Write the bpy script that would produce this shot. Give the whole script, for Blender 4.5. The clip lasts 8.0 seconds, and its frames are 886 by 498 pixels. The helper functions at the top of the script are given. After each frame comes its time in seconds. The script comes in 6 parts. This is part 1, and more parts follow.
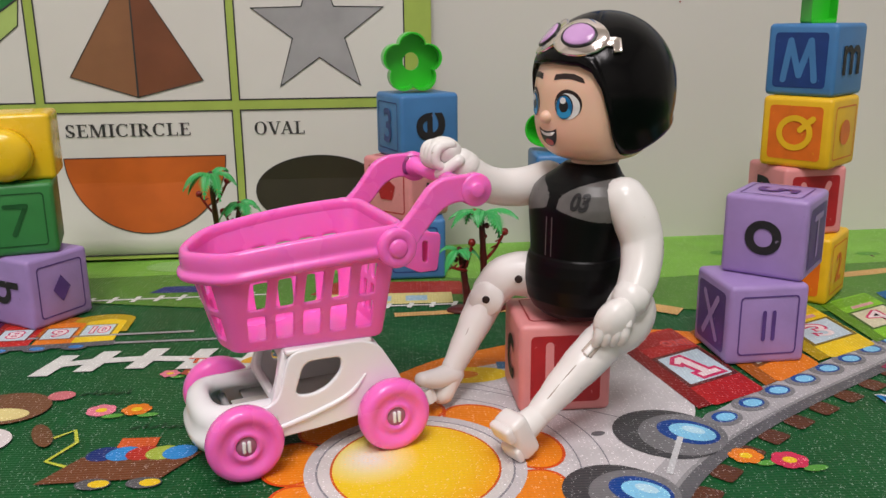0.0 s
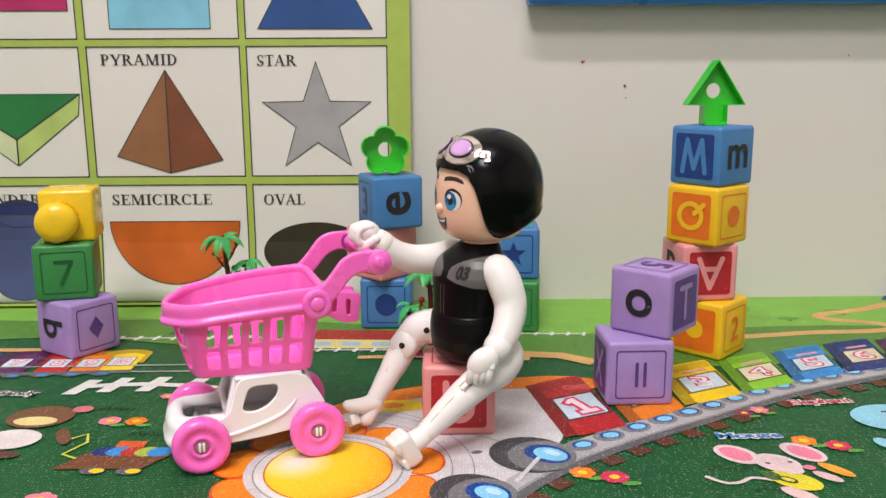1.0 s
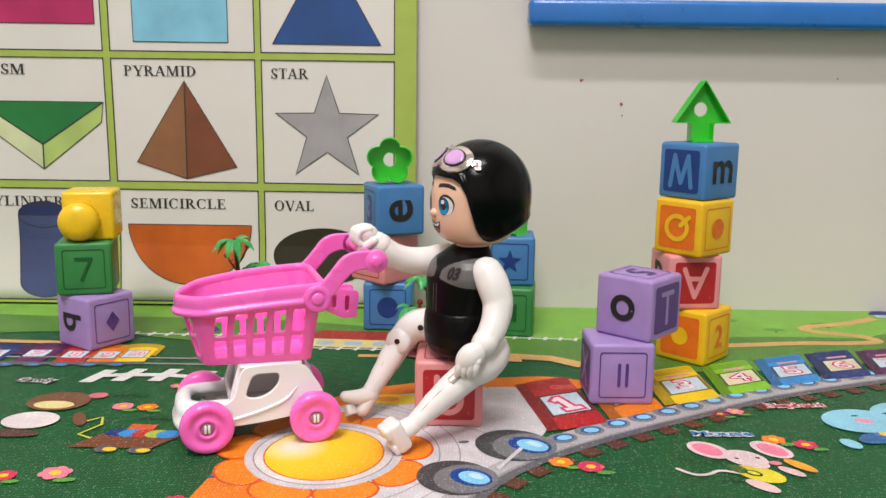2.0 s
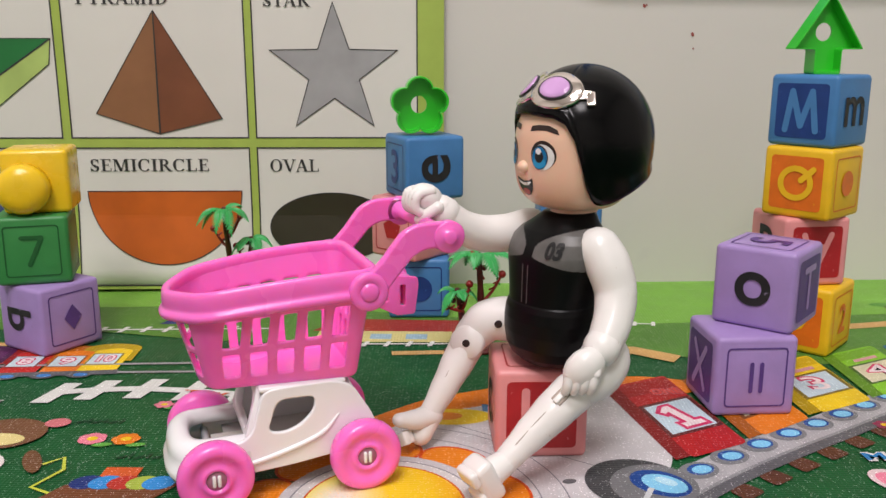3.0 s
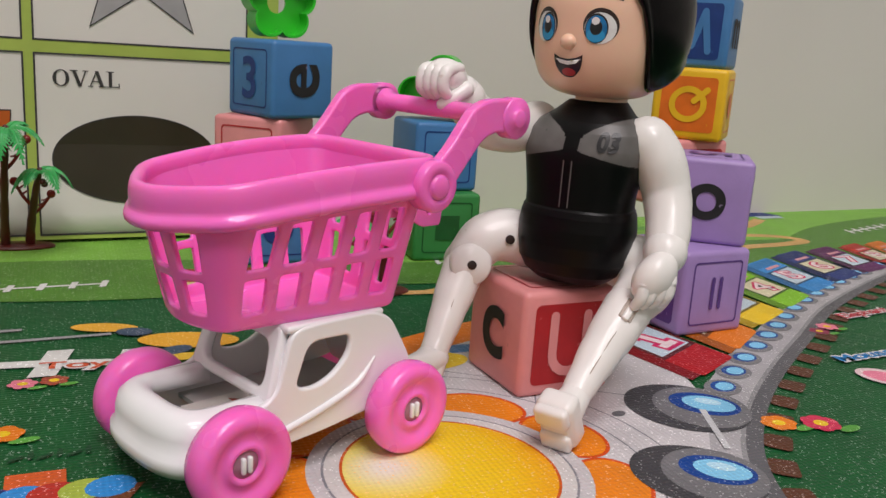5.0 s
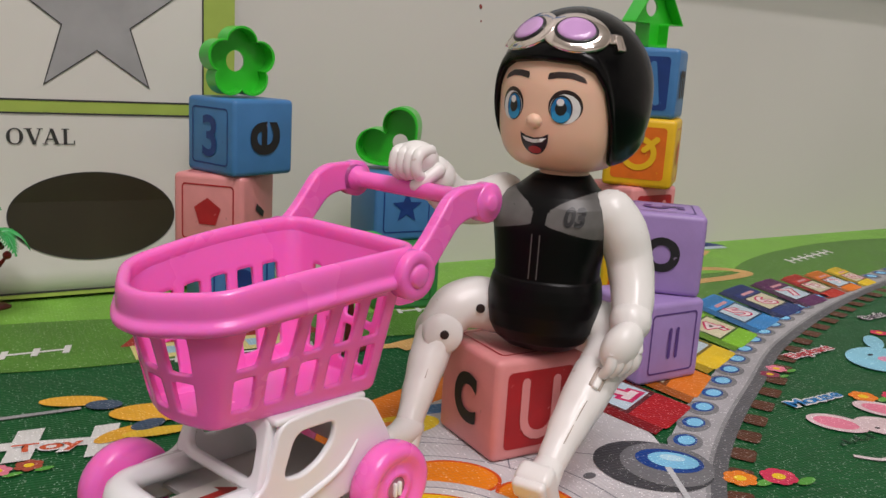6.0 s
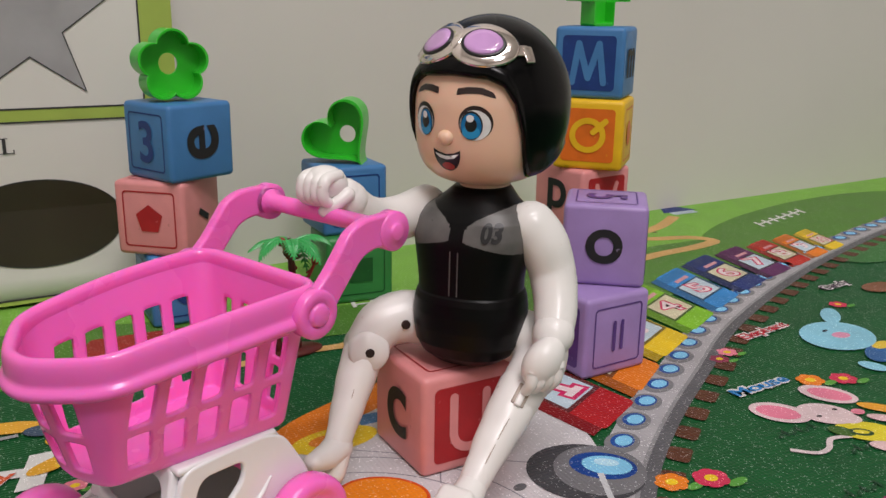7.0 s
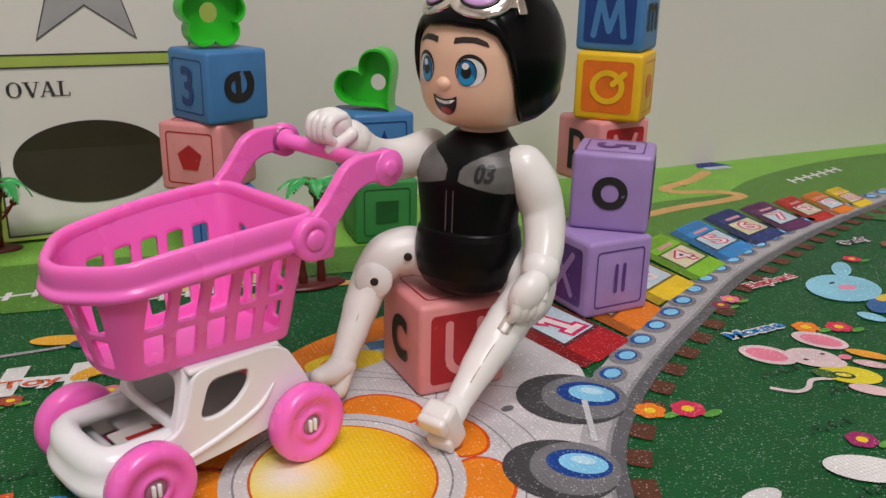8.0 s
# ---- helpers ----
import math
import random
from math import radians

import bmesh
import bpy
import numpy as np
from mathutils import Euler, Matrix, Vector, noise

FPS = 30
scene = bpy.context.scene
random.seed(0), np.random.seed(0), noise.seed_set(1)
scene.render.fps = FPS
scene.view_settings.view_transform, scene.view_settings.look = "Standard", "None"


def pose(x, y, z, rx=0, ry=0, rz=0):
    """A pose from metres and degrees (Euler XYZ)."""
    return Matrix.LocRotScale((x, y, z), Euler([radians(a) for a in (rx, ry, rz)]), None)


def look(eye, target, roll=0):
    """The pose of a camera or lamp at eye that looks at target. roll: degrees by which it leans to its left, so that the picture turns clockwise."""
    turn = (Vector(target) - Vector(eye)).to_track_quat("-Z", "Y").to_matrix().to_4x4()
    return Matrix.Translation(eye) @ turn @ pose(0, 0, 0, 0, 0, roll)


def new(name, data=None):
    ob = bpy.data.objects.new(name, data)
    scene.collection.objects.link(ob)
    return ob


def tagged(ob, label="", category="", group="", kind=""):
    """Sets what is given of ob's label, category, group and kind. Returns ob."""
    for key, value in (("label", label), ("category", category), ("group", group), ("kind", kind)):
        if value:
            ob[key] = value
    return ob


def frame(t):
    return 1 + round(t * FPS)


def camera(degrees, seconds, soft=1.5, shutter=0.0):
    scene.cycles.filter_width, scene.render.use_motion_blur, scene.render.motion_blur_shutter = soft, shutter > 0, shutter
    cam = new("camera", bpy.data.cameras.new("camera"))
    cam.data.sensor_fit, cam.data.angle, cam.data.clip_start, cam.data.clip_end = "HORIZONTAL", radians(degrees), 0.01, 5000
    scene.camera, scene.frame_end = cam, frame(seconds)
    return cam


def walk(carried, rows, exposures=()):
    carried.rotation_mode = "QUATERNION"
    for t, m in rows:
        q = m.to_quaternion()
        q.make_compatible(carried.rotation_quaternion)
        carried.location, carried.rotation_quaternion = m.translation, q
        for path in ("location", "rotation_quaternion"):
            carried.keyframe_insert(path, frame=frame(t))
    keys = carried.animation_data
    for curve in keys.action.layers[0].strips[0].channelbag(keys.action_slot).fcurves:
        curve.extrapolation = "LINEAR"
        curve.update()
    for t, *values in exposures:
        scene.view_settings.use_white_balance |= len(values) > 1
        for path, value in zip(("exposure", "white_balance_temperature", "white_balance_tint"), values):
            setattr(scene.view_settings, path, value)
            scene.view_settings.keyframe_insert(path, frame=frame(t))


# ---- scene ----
cam = camera(54.13, 8.0)
PATH = [
    (0, (-0.04333, -0.31277, 0.14991), (-0.00041, 0.65270, -0.10704), -0.61),
    (0.5, (-0.00970, -0.34155, 0.15564), (-0.01657, 0.63349, -0.06628), -1.16),
    (1, (0.02654, -0.41004, 0.17850), (-0.01319, 0.56912, -0.02064), -0.28),
    (1.2, (0.04190, -0.43763, 0.17822), (-0.01022, 0.54234, -0.01399), 0.46),
    (2.3, (0.03472, -0.44037, 0.17542), (-0.02345, 0.54163, -0.00431), 0.74),
    (2.5, (0.02149, -0.40549, 0.16822), (-0.02965, 0.57580, -0.01739), 0.29),
    (3, (-0.01674, -0.31888, 0.15625), (-0.03024, 0.65623, -0.06506), 0.12),
    (3.5, (-0.03375, -0.27153, 0.12413), (0.04982, 0.69284, -0.12688), 1.73),
    (4, (-0.08372, -0.26315, 0.11720), (0.12464, 0.68462, -0.12428), 2.88),
    (4.2, (-0.10049, -0.25730, 0.11070), (0.15512, 0.68118, -0.12150), 3.35),
    (5.3, (-0.14269, -0.23206, 0.11053), (0.28342, 0.64461, -0.11280), 3.83),
    (5.5, (-0.14689, -0.23284, 0.11567), (0.28900, 0.64052, -0.10167), 3.79),
    (6, (-0.14582, -0.23232, 0.13140), (0.31407, 0.63055, -0.07827), 3.44),
    (6.5, (-0.13715, -0.23327, 0.14025), (0.32872, 0.62165, -0.08796), 2.43),
    (7, (-0.11771, -0.23675, 0.15417), (0.33313, 0.61435, -0.11484), 0.88),
    (7.5, (-0.10939, -0.24873, 0.15861), (0.31484, 0.60557, -0.14175), 0.64),
    (8, (-0.10865, -0.26911, 0.15544), (0.27148, 0.59901, -0.16372), 1.26),
]
EXPOSURES = [(0.0, -0.35), (0.5, -0.33), (1.0, 0.02), (2.5, 0.02), (3.0, -0.18), (3.5, -0.32), (8.0, -0.50)]
walk(cam, [(t, look(eye, target, roll)) for t, eye, target, roll in PATH], EXPOSURES)

# ---- world and light ----
world = bpy.data.worlds.new("world")
scene.world = world
world.use_nodes = True
world.node_tree.nodes["Background"].inputs[0].default_value = (0.9, 0.95, 1.0, 1)
world.node_tree.nodes["Background"].inputs[1].default_value = 0.01


def area_lamp(name, eye, target, sx, sy, watts, colour):
    data = bpy.data.lights.new(name, "AREA")
    data.shape, data.size, data.size_y, data.energy, data.color = "RECTANGLE", sx, sy, watts, colour
    ob = new(name, data)
    ob.matrix_world = look(eye, target)
    return ob


area_lamp("ceiling_tube_light", (-0.15, -0.85, 2.38), (-0.15, -0.80, 0), 1.20, 0.10, 37, (1.0, 0.93, 0.945))
# added fill with no fixture behind it, brightens sides turned to the camera
area_lamp("added_fill_light", (-0.30, -1.90, 2.38), (-0.2, -1.2, 0), 0.60, 0.60, 42, (1.0, 0.93, 0.945))

# ---- materials ----
MATS = {}


def mat(name, colour, rough=0.5, vary=0.08, scale=60.0, grain=900.0, bump=0.05, metal=0.0, coat=0.0, sss=0.0, wear=None, wear_at=0.62, per_object=0.0):
    """A painted, plastic or paper surface: two scales of variation, fine relief, and optional worn spots."""
    if name in MATS:
        return MATS[name]
    m = bpy.data.materials.new(name)
    m.use_nodes = True
    nt = m.node_tree
    b = nt.nodes["Principled BSDF"]
    co = nt.nodes.new("ShaderNodeTexCoord")
    big, fine = nt.nodes.new("ShaderNodeTexNoise"), nt.nodes.new("ShaderNodeTexNoise")
    big.inputs["Scale"].default_value, big.inputs["Detail"].default_value = scale, 4
    fine.inputs["Scale"].default_value, fine.inputs["Detail"].default_value = grain, 3
    for n in (big, fine):
        nt.links.new(co.outputs["Object"], n.inputs["Vector"])
    ramp = nt.nodes.new("ShaderNodeMapRange")
    ramp.inputs["From Min"].default_value, ramp.inputs["From Max"].default_value = 0.3, 0.7
    ramp.inputs["To Min"].default_value, ramp.inputs["To Max"].default_value = 1 - vary, 1 + vary
    nt.links.new(big.outputs["Fac"], ramp.inputs["Value"])
    mul = nt.nodes.new("ShaderNodeVectorMath")
    mul.operation = "SCALE"
    mul.inputs[0].default_value = colour
    nt.links.new(ramp.outputs[0], mul.inputs["Scale"])
    out = mul.outputs[0]
    if wear:
        spots = nt.nodes.new("ShaderNodeTexNoise")
        spots.inputs["Scale"].default_value, spots.inputs["Detail"].default_value = scale * 4, 6
        nt.links.new(co.outputs["Object"], spots.inputs["Vector"])
        edge = nt.nodes.new("ShaderNodeMapRange")
        edge.inputs["From Min"].default_value, edge.inputs["From Max"].default_value = wear_at, wear_at + 0.05
        nt.links.new(spots.outputs["Fac"], edge.inputs["Value"])
        mix = nt.nodes.new("ShaderNodeMix")
        mix.data_type = "RGBA"
        mix.inputs["B"].default_value = (*wear, 1)
        nt.links.new(edge.outputs[0], mix.inputs["Factor"])
        nt.links.new(out, mix.inputs["A"])
        out = mix.outputs["Result"]
    nt.links.new(out, b.inputs["Base Color"])
    rr = nt.nodes.new("ShaderNodeMapRange")
    rr.inputs["To Min"].default_value, rr.inputs["To Max"].default_value = max(0.02, rough - 0.08), min(1, rough + 0.08)
    nt.links.new(big.outputs["Fac"], rr.inputs["Value"])
    nt.links.new(rr.outputs[0], b.inputs["Roughness"])
    b.inputs["Metallic"].default_value, b.inputs["Coat Weight"].default_value, b.inputs["Coat Roughness"].default_value = metal, coat, 0.12
    if sss:
        b.inputs["Subsurface Weight"].default_value, b.inputs["Subsurface Scale"].default_value = sss, 0.003
    if bump:
        bp = nt.nodes.new("ShaderNodeBump")
        bp.inputs["Strength"].default_value, bp.inputs["Distance"].default_value = bump, 0.0004
        nt.links.new(fine.outputs["Fac"], bp.inputs["Height"])
        nt.links.new(bp.outputs[0], b.inputs["Normal"])
    MATS[name] = m
    return m


def woven(name, colour, vary=0.12):
    """Printed play-mat cloth: a fine pressed weave with specks of glitter, their glint painted, under a clear film."""
    if name in MATS:
        return MATS[name]
    m = mat(name, colour, rough=0.5, vary=vary, scale=45, grain=500, bump=0)
    nt = m.node_tree
    b = nt.nodes["Principled BSDF"]
    co = nt.nodes.new("ShaderNodeNewGeometry")
    heights = []
    for axis in ("X", "Y"):
        w = nt.nodes.new("ShaderNodeTexWave")
        w.wave_type, w.bands_direction = "BANDS", axis
        w.inputs["Scale"].default_value, w.inputs["Distortion"].default_value = 190, 1.2
        nt.links.new(co.outputs["Position"], w.inputs["Vector"])
        heights.append(w)
    add = nt.nodes.new("ShaderNodeMath")
    nt.links.new(heights[0].outputs["Fac"], add.inputs[0])
    nt.links.new(heights[1].outputs["Fac"], add.inputs[1])
    crumple = nt.nodes.new("ShaderNodeTexNoise")
    crumple.inputs["Scale"].default_value, crumple.inputs["Detail"].default_value = 350, 4
    nt.links.new(co.outputs["Position"], crumple.inputs["Vector"])
    both = nt.nodes.new("ShaderNodeMath")
    both.operation = "MULTIPLY_ADD"
    both.inputs[1].default_value = 2.0
    nt.links.new(crumple.outputs["Fac"], both.inputs[0])
    nt.links.new(add.outputs[0], both.inputs[2])
    bp = nt.nodes.new("ShaderNodeBump")
    bp.inputs["Strength"].default_value, bp.inputs["Distance"].default_value = 0.4, 0.0003
    nt.links.new(both.outputs[0], bp.inputs["Height"])
    nt.links.new(bp.outputs[0], b.inputs["Normal"])
    # flakes: a few cells take a brighter base colour, which paints their glint
    v = nt.nodes.new("ShaderNodeTexVoronoi")
    v.inputs["Scale"].default_value = 2300
    nt.links.new(co.outputs["Position"], v.inputs["Vector"])
    sep = nt.nodes.new("ShaderNodeSeparateColor")
    nt.links.new(v.outputs["Color"], sep.inputs[0])
    pick = nt.nodes.new("ShaderNodeMath")
    pick.operation = "GREATER_THAN"
    pick.inputs[1].default_value = 0.965
    nt.links.new(sep.outputs[0], pick.inputs[0])
    old = b.inputs["Base Color"].links[0].from_socket
    mix = nt.nodes.new("ShaderNodeMix")
    mix.data_type = "RGBA"
    mix.inputs["B"].default_value = tuple(min(1, 0.25 + 1.2 * c) for c in colour) + (1,)
    nt.links.new(pick.outputs[0], mix.inputs["Factor"])
    nt.links.new(old, mix.inputs["A"])
    nt.links.new(mix.outputs["Result"], b.inputs["Base Color"])
    b.inputs["Coat Weight"].default_value, b.inputs["Coat Roughness"].default_value = 0.05, 0.3
    b.inputs["Specular IOR Level"].default_value = 0.2
    return m


# ---- mesh helpers ----
def link_mesh(name, mesh, materials, parent=None, label="", m=None):
    mesh.name = name
    for one in materials if isinstance(materials, (list, tuple)) else [materials]:
        mesh.materials.append(one)
    ob = new(name, mesh)
    if parent is not None:
        ob.parent = parent
    if m is not None:
        ob.matrix_basis = m
    return tagged(ob, label)


def part(name, bm, material, parent=None, label="", m=None, smooth=True):
    """Links a bmesh as one mesh object under a thing or a part."""
    mesh = bpy.data.meshes.new(name)
    bm.to_mesh(mesh)
    bm.free()
    if smooth:
        mesh.shade_smooth()
    return link_mesh(name, mesh, material, parent, label, m)


def empty(name, m, label, category, group=""):
    ob = new(name)
    ob.empty_display_size = 0.01
    ob.matrix_basis = m
    return tagged(ob, label, category, group)


def curve_mesh(curve):
    ob = bpy.data.objects.new("shape", curve)
    scene.collection.objects.link(ob)
    bpy.context.view_layer.update()
    mesh = bpy.data.meshes.new_from_object(ob.evaluated_get(bpy.context.evaluated_depsgraph_get()))
    bpy.data.objects.remove(ob)
    bpy.data.curves.remove(curve)
    return mesh


def plate(outer, holes=(), thick=0.001, bevel=0.0, segments=2):
    """A flat plate in XY, centred on z, cut by holes, with rounded edges."""
    cu = bpy.data.curves.new("plate", "CURVE")
    cu.dimensions, cu.fill_mode = "2D", "BOTH"
    cu.extrude, cu.bevel_depth, cu.bevel_resolution = max(0, thick / 2 - bevel), bevel, segments
    cu.offset = -bevel
    for loop in (outer, *holes):
        sp = cu.splines.new("POLY")
        sp.points.add(len(loop) - 1)
        for p, (x, y) in zip(sp.points, loop):
            p.co = (x, y, 0, 1)
        sp.use_cyclic_u = True
    return curve_mesh(cu)


def glyph(text, size, thick=0.0, bold=0.0, align="CENTER"):
    cu = bpy.data.curves.new("glyph", "FONT")
    cu.body, cu.size, cu.extrude, cu.offset = text, size, thick / 2, bold
    cu.align_x, cu.align_y = align, "CENTER"
    cu.resolution_u = 6
    return curve_mesh(cu)


def ellipse(cx, cy, rx, ry, turn=0, n=40, start=0, stop=360):
    out = []
    full = abs(stop - start) >= 360
    for i in range(n):
        a = radians(start + (stop - start) * i / (n if full else n - 1))
        x, y = rx * math.cos(a), ry * math.sin(a)
        c, s = math.cos(radians(turn)), math.sin(radians(turn))
        out.append((cx + c * x - s * y, cy + s * x + c * y))
    return out


def rounded(x0, y0, x1, y1, r, n=5):
    out = []
    for cx, cy, a0 in ((x1 - r, y1 - r, 0), (x0 + r, y1 - r, 90), (x0 + r, y0 + r, 180), (x1 - r, y0 + r, 270)):
        for i in range(n + 1):
            a = radians(a0 + 90 * i / n)
            out.append((cx + r * math.cos(a), cy + r * math.sin(a)))
    return out


def soft_corners(points, r, n=5):
    """A polygon with its corners rounded."""
    out, k = [], len(points)
    for i in range(k):
        p, a, b = Vector(points[i]), Vector(points[i - 1]), Vector(points[(i + 1) % k])
        d = min(r, (a - p).length * 0.45, (b - p).length * 0.45)
        p0, p1 = p + (a - p).normalized() * d, p + (b - p).normalized() * d
        for j in range(n + 1):
            t = j / n
            out.append(tuple((1 - t) ** 2 * p0 + 2 * t * (1 - t) * p + t * t * p1))
    return out


def loft(bm, rings, closed=True, cap0=True, cap1=True, mi=0):
    rows = [[bm.verts.new(p) for p in ring] for ring in rings]
    for a, b in zip(rows, rows[1:]):
        n = len(a)
        for i in range(n if closed else n - 1):
            f = bm.faces.new((a[i], a[(i + 1) % n], b[(i + 1) % n], b[i]))
            f.material_index = mi
    if cap0:
        bm.faces.new(rows[0][::-1]).material_index = mi
    if cap1:
        bm.faces.new(rows[-1]).material_index = mi
    return rows


def tube(bm, points, radii, n=16, mi=0, squash=1.0):
    """A limb or twig swept along points with rounded ends."""
    pts = [Vector(p) for p in points]
    fine, rad = [], []
    steps = 5
    for i in range(len(pts) - 1):
        p0, p1, p2, p3 = pts[max(i - 1, 0)], pts[i], pts[i + 1], pts[min(i + 2, len(pts) - 1)]
        for j in range(steps):
            t = j / steps
            fine.append(0.5 * ((2 * p1) + (p2 - p0) * t + (2 * p0 - 5 * p1 + 4 * p2 - p3) * t * t + (3 * p1 - p0 - 3 * p2 + p3) * t ** 3))
            e = t * t * (3 - 2 * t)
            rad.append(radii[i] * (1 - e) + radii[i + 1] * e)
    fine.append(pts[-1])
    rad.append(radii[-1])
    d0, d1 = (fine[0] - fine[1]).normalized(), (fine[-1] - fine[-2]).normalized()
    head = [(fine[0] + d0 * rad[0] * math.sin(a), rad[0] * math.cos(a)) for a in (1.45, 1.1, 0.7, 0.35)]
    tail = [(fine[-1] + d1 * rad[-1] * math.sin(a), rad[-1] * math.cos(a)) for a in (0.35, 0.7, 1.1, 1.45)]
    line = head + list(zip(fine, rad)) + tail
    up = Vector((0.13, 0.21, 0.97))
    rings = []
    for i, (p, r) in enumerate(line):
        d = (line[min(i + 1, len(line) - 1)][0] - line[max(i - 1, 0)][0]).normalized()
        x = d.cross(up).normalized()
        y = x.cross(d)
        rings.append([p + r * (math.cos(2 * math.pi * k / n) * x + squash * math.sin(2 * math.pi * k / n) * y) for k in range(n)])
    loft(bm, rings, mi=mi)


def ball(bm, centre, radii, mi=0, m=None, u=24, v=16):
    t = Matrix.Translation(centre) @ (m or Matrix.Identity(4)) @ Matrix.Diagonal((*radii, 1))
    got = bmesh.ops.create_uvsphere(bm, u_segments=u, v_segments=v, radius=1, matrix=t)
    for f in {f for vert in got["verts"] for f in vert.link_faces}:
        f.material_index = mi


def lathe(bm, profile, n=48, mi=0, m=None):
    """Turns (radius, z) pairs round z."""
    m = m or Matrix.Identity(4)
    rings = [[m @ Vector((r * math.cos(2 * math.pi * i / n), r * math.sin(2 * math.pi * i / n), z)) for i in range(n)] for r, z in profile]
    loft(bm, rings, mi=mi)


def box(bm, x0, y0, z0, x1, y1, z1, bevel=0.0, mi=0, m=None, seg=2):
    b2 = bmesh.new()
    bmesh.ops.create_cube(b2, size=1, matrix=Matrix.Translation(((x0 + x1) / 2, (y0 + y1) / 2, (z0 + z1) / 2)) @ Matrix.Diagonal((x1 - x0, y1 - y0, z1 - z0, 1)))
    if bevel:
        bmesh.ops.bevel(b2, geom=b2.edges[:], offset=bevel, segments=seg, profile=0.5, affect="EDGES")
    if m:
        b2.transform(m)
    add_bm(bm, b2, mi)


def add_bm(bm, other, mi=None):
    mesh = bpy.data.meshes.new("join")
    other.to_mesh(mesh)
    other.free()
    add_mesh(bm, mesh, None, mi)


def add_mesh(bm, mesh, m=None, mi=None):
    if m is not None:
        mesh.transform(m)
    k = len(bm.faces)
    bm.from_mesh(mesh)
    bm.faces.ensure_lookup_table()
    if mi is not None:
        for f in bm.faces[k:]:
            f.material_index = mi
    bpy.data.meshes.remove(mesh)


# ---- the room: floor, walls, ceiling ----
WALL = pose(0, 0.262, 0, 0, 0, 3.4)
wall_paint = mat("wall paint", (0.665, 0.645, 0.605), rough=0.62, vary=0.035, scale=3.5, grain=160, bump=0.12, wear=(0.64, 0.61, 0.59), wear_at=0.72)
floor_mat = mat("floor tile", (0.45, 0.42, 0.38), rough=0.4, vary=0.06, scale=4)
ceiling_mat = mat("ceiling paint", (0.8, 0.8, 0.78), rough=0.8, vary=0.02, scale=3)


def slab(name, x0, y0, z0, x1, y1, z1, material, label, category, m=None):
    bm = bmesh.new()
    box(bm, x0, y0, z0, x1, y1, z1)
    ob = part(name, bm, material, None, label, m, smooth=False)
    return tagged(ob, label, category, kind="structure")


slab("floor", -2.2, -3.1, -0.12, 2.2, 0.9, -0.008, floor_mat, "plain pale tiled floor under the play mat", "floor")
slab("wall_north", -2.2, 0, -0.12, 2.2, 0.12, 2.5, wall_paint, "off-white painted wall with faint marks behind the toys", "wall", WALL)
slab("wall_south", -2.2, -3.1, -0.12, 2.2, -3.0, 2.5, wall_paint, "plain off-white wall closing the room", "wall")
slab("wall_east", 2.1, -3.0, -0.12, 2.2, 0.6, 2.5, wall_paint, "plain off-white wall closing the room", "wall")
slab("wall_west", -2.2, -3.0, -0.12, -2.1, 0.3, 2.5, wall_paint, "plain off-white wall closing the room", "wall")
slab("ceiling", -2.2, -3.1, 2.5, 2.2, 0.9, 2.6, ceiling_mat, "plain white ceiling", "ceiling")

# small chips and stains on the wall paint
bm = bmesh.new()
chip = mat("red-brown chip", (0.28, 0.06, 0.05), rough=0.7)
for x, z, r in ((0.106, 0.186, 0.0011), (0.139, 0.168, 0.0012), (0.140, 0.159, 0.0006), (0.1075, 0.1865, 0.0006), (0.31, 0.19, 0.0006)):
    add_mesh(bm, plate(ellipse(x, z, r * 0.8, r * 1.2, 20, 10), thick=0.0004), pose(0, -0.0003, 0, 90, 0, 0))
tagged(part("wall_chips", bm, chip, None, "small red-brown specks on the wall paint", WALL), category="stain", kind="structure")

# ---- the framed board on the wall, of which only the lower edge shows ----
board = empty("wall_board", WALL @ pose(0.4065, -0.012, 0.2268), "white wall board with a glossy blue plastic frame", "board")
blue_frame = mat("blue frame plastic", (0.012, 0.16, 0.52), rough=0.3, vary=0.05, coat=0.3)
bm = bmesh.new()
box(bm, -0.345, -0.010, 0, 0.345, 0.010, 0.020, 0.004, seg=3)
part("bottom_rail", bm, blue_frame, board)
for sx in (-1, 1):
    bm = bmesh.new()
    box(bm, sx * 0.335 - 0.010, -0.010, 0.0205, sx * 0.335 + 0.010, 0.010, 0.45, 0.004, seg=3)
    part("side_rail", bm, blue_frame, board)
bm = bmesh.new()
box(bm, -0.325, 0.0, 0.020, 0.325, 0.009, 0.45)
part("panel", bm, mat("board white", (0.78, 0.78, 0.77), rough=0.25, vary=0.02), board, smooth=False)

# ---- the printed chart ----
chart = empty("shapes_chart", pose(0, 0.254, 0, 0, 0, 3.4), "paper wall chart of coloured shapes with green borders", "poster")
paper = mat("chart paper", (0.72, 0.705, 0.66), rough=0.45, vary=0.03, scale=14, grain=500, bump=0.03)
ink_green = mat("chart green", (0.37, 0.49, 0.09), rough=0.5, vary=0.06)
ink_line = mat("chart line", (0.035, 0.035, 0.035), rough=0.5)


def sag(x, z):
    """How far the hanging paper stands off: it bulges softly and kicks out at the foot."""
    return -0.0022 * math.sin(9 * x + 1) * math.sin(11 * z + 0.5) - 0.006 * max(0, 0.05 - z) / 0.05


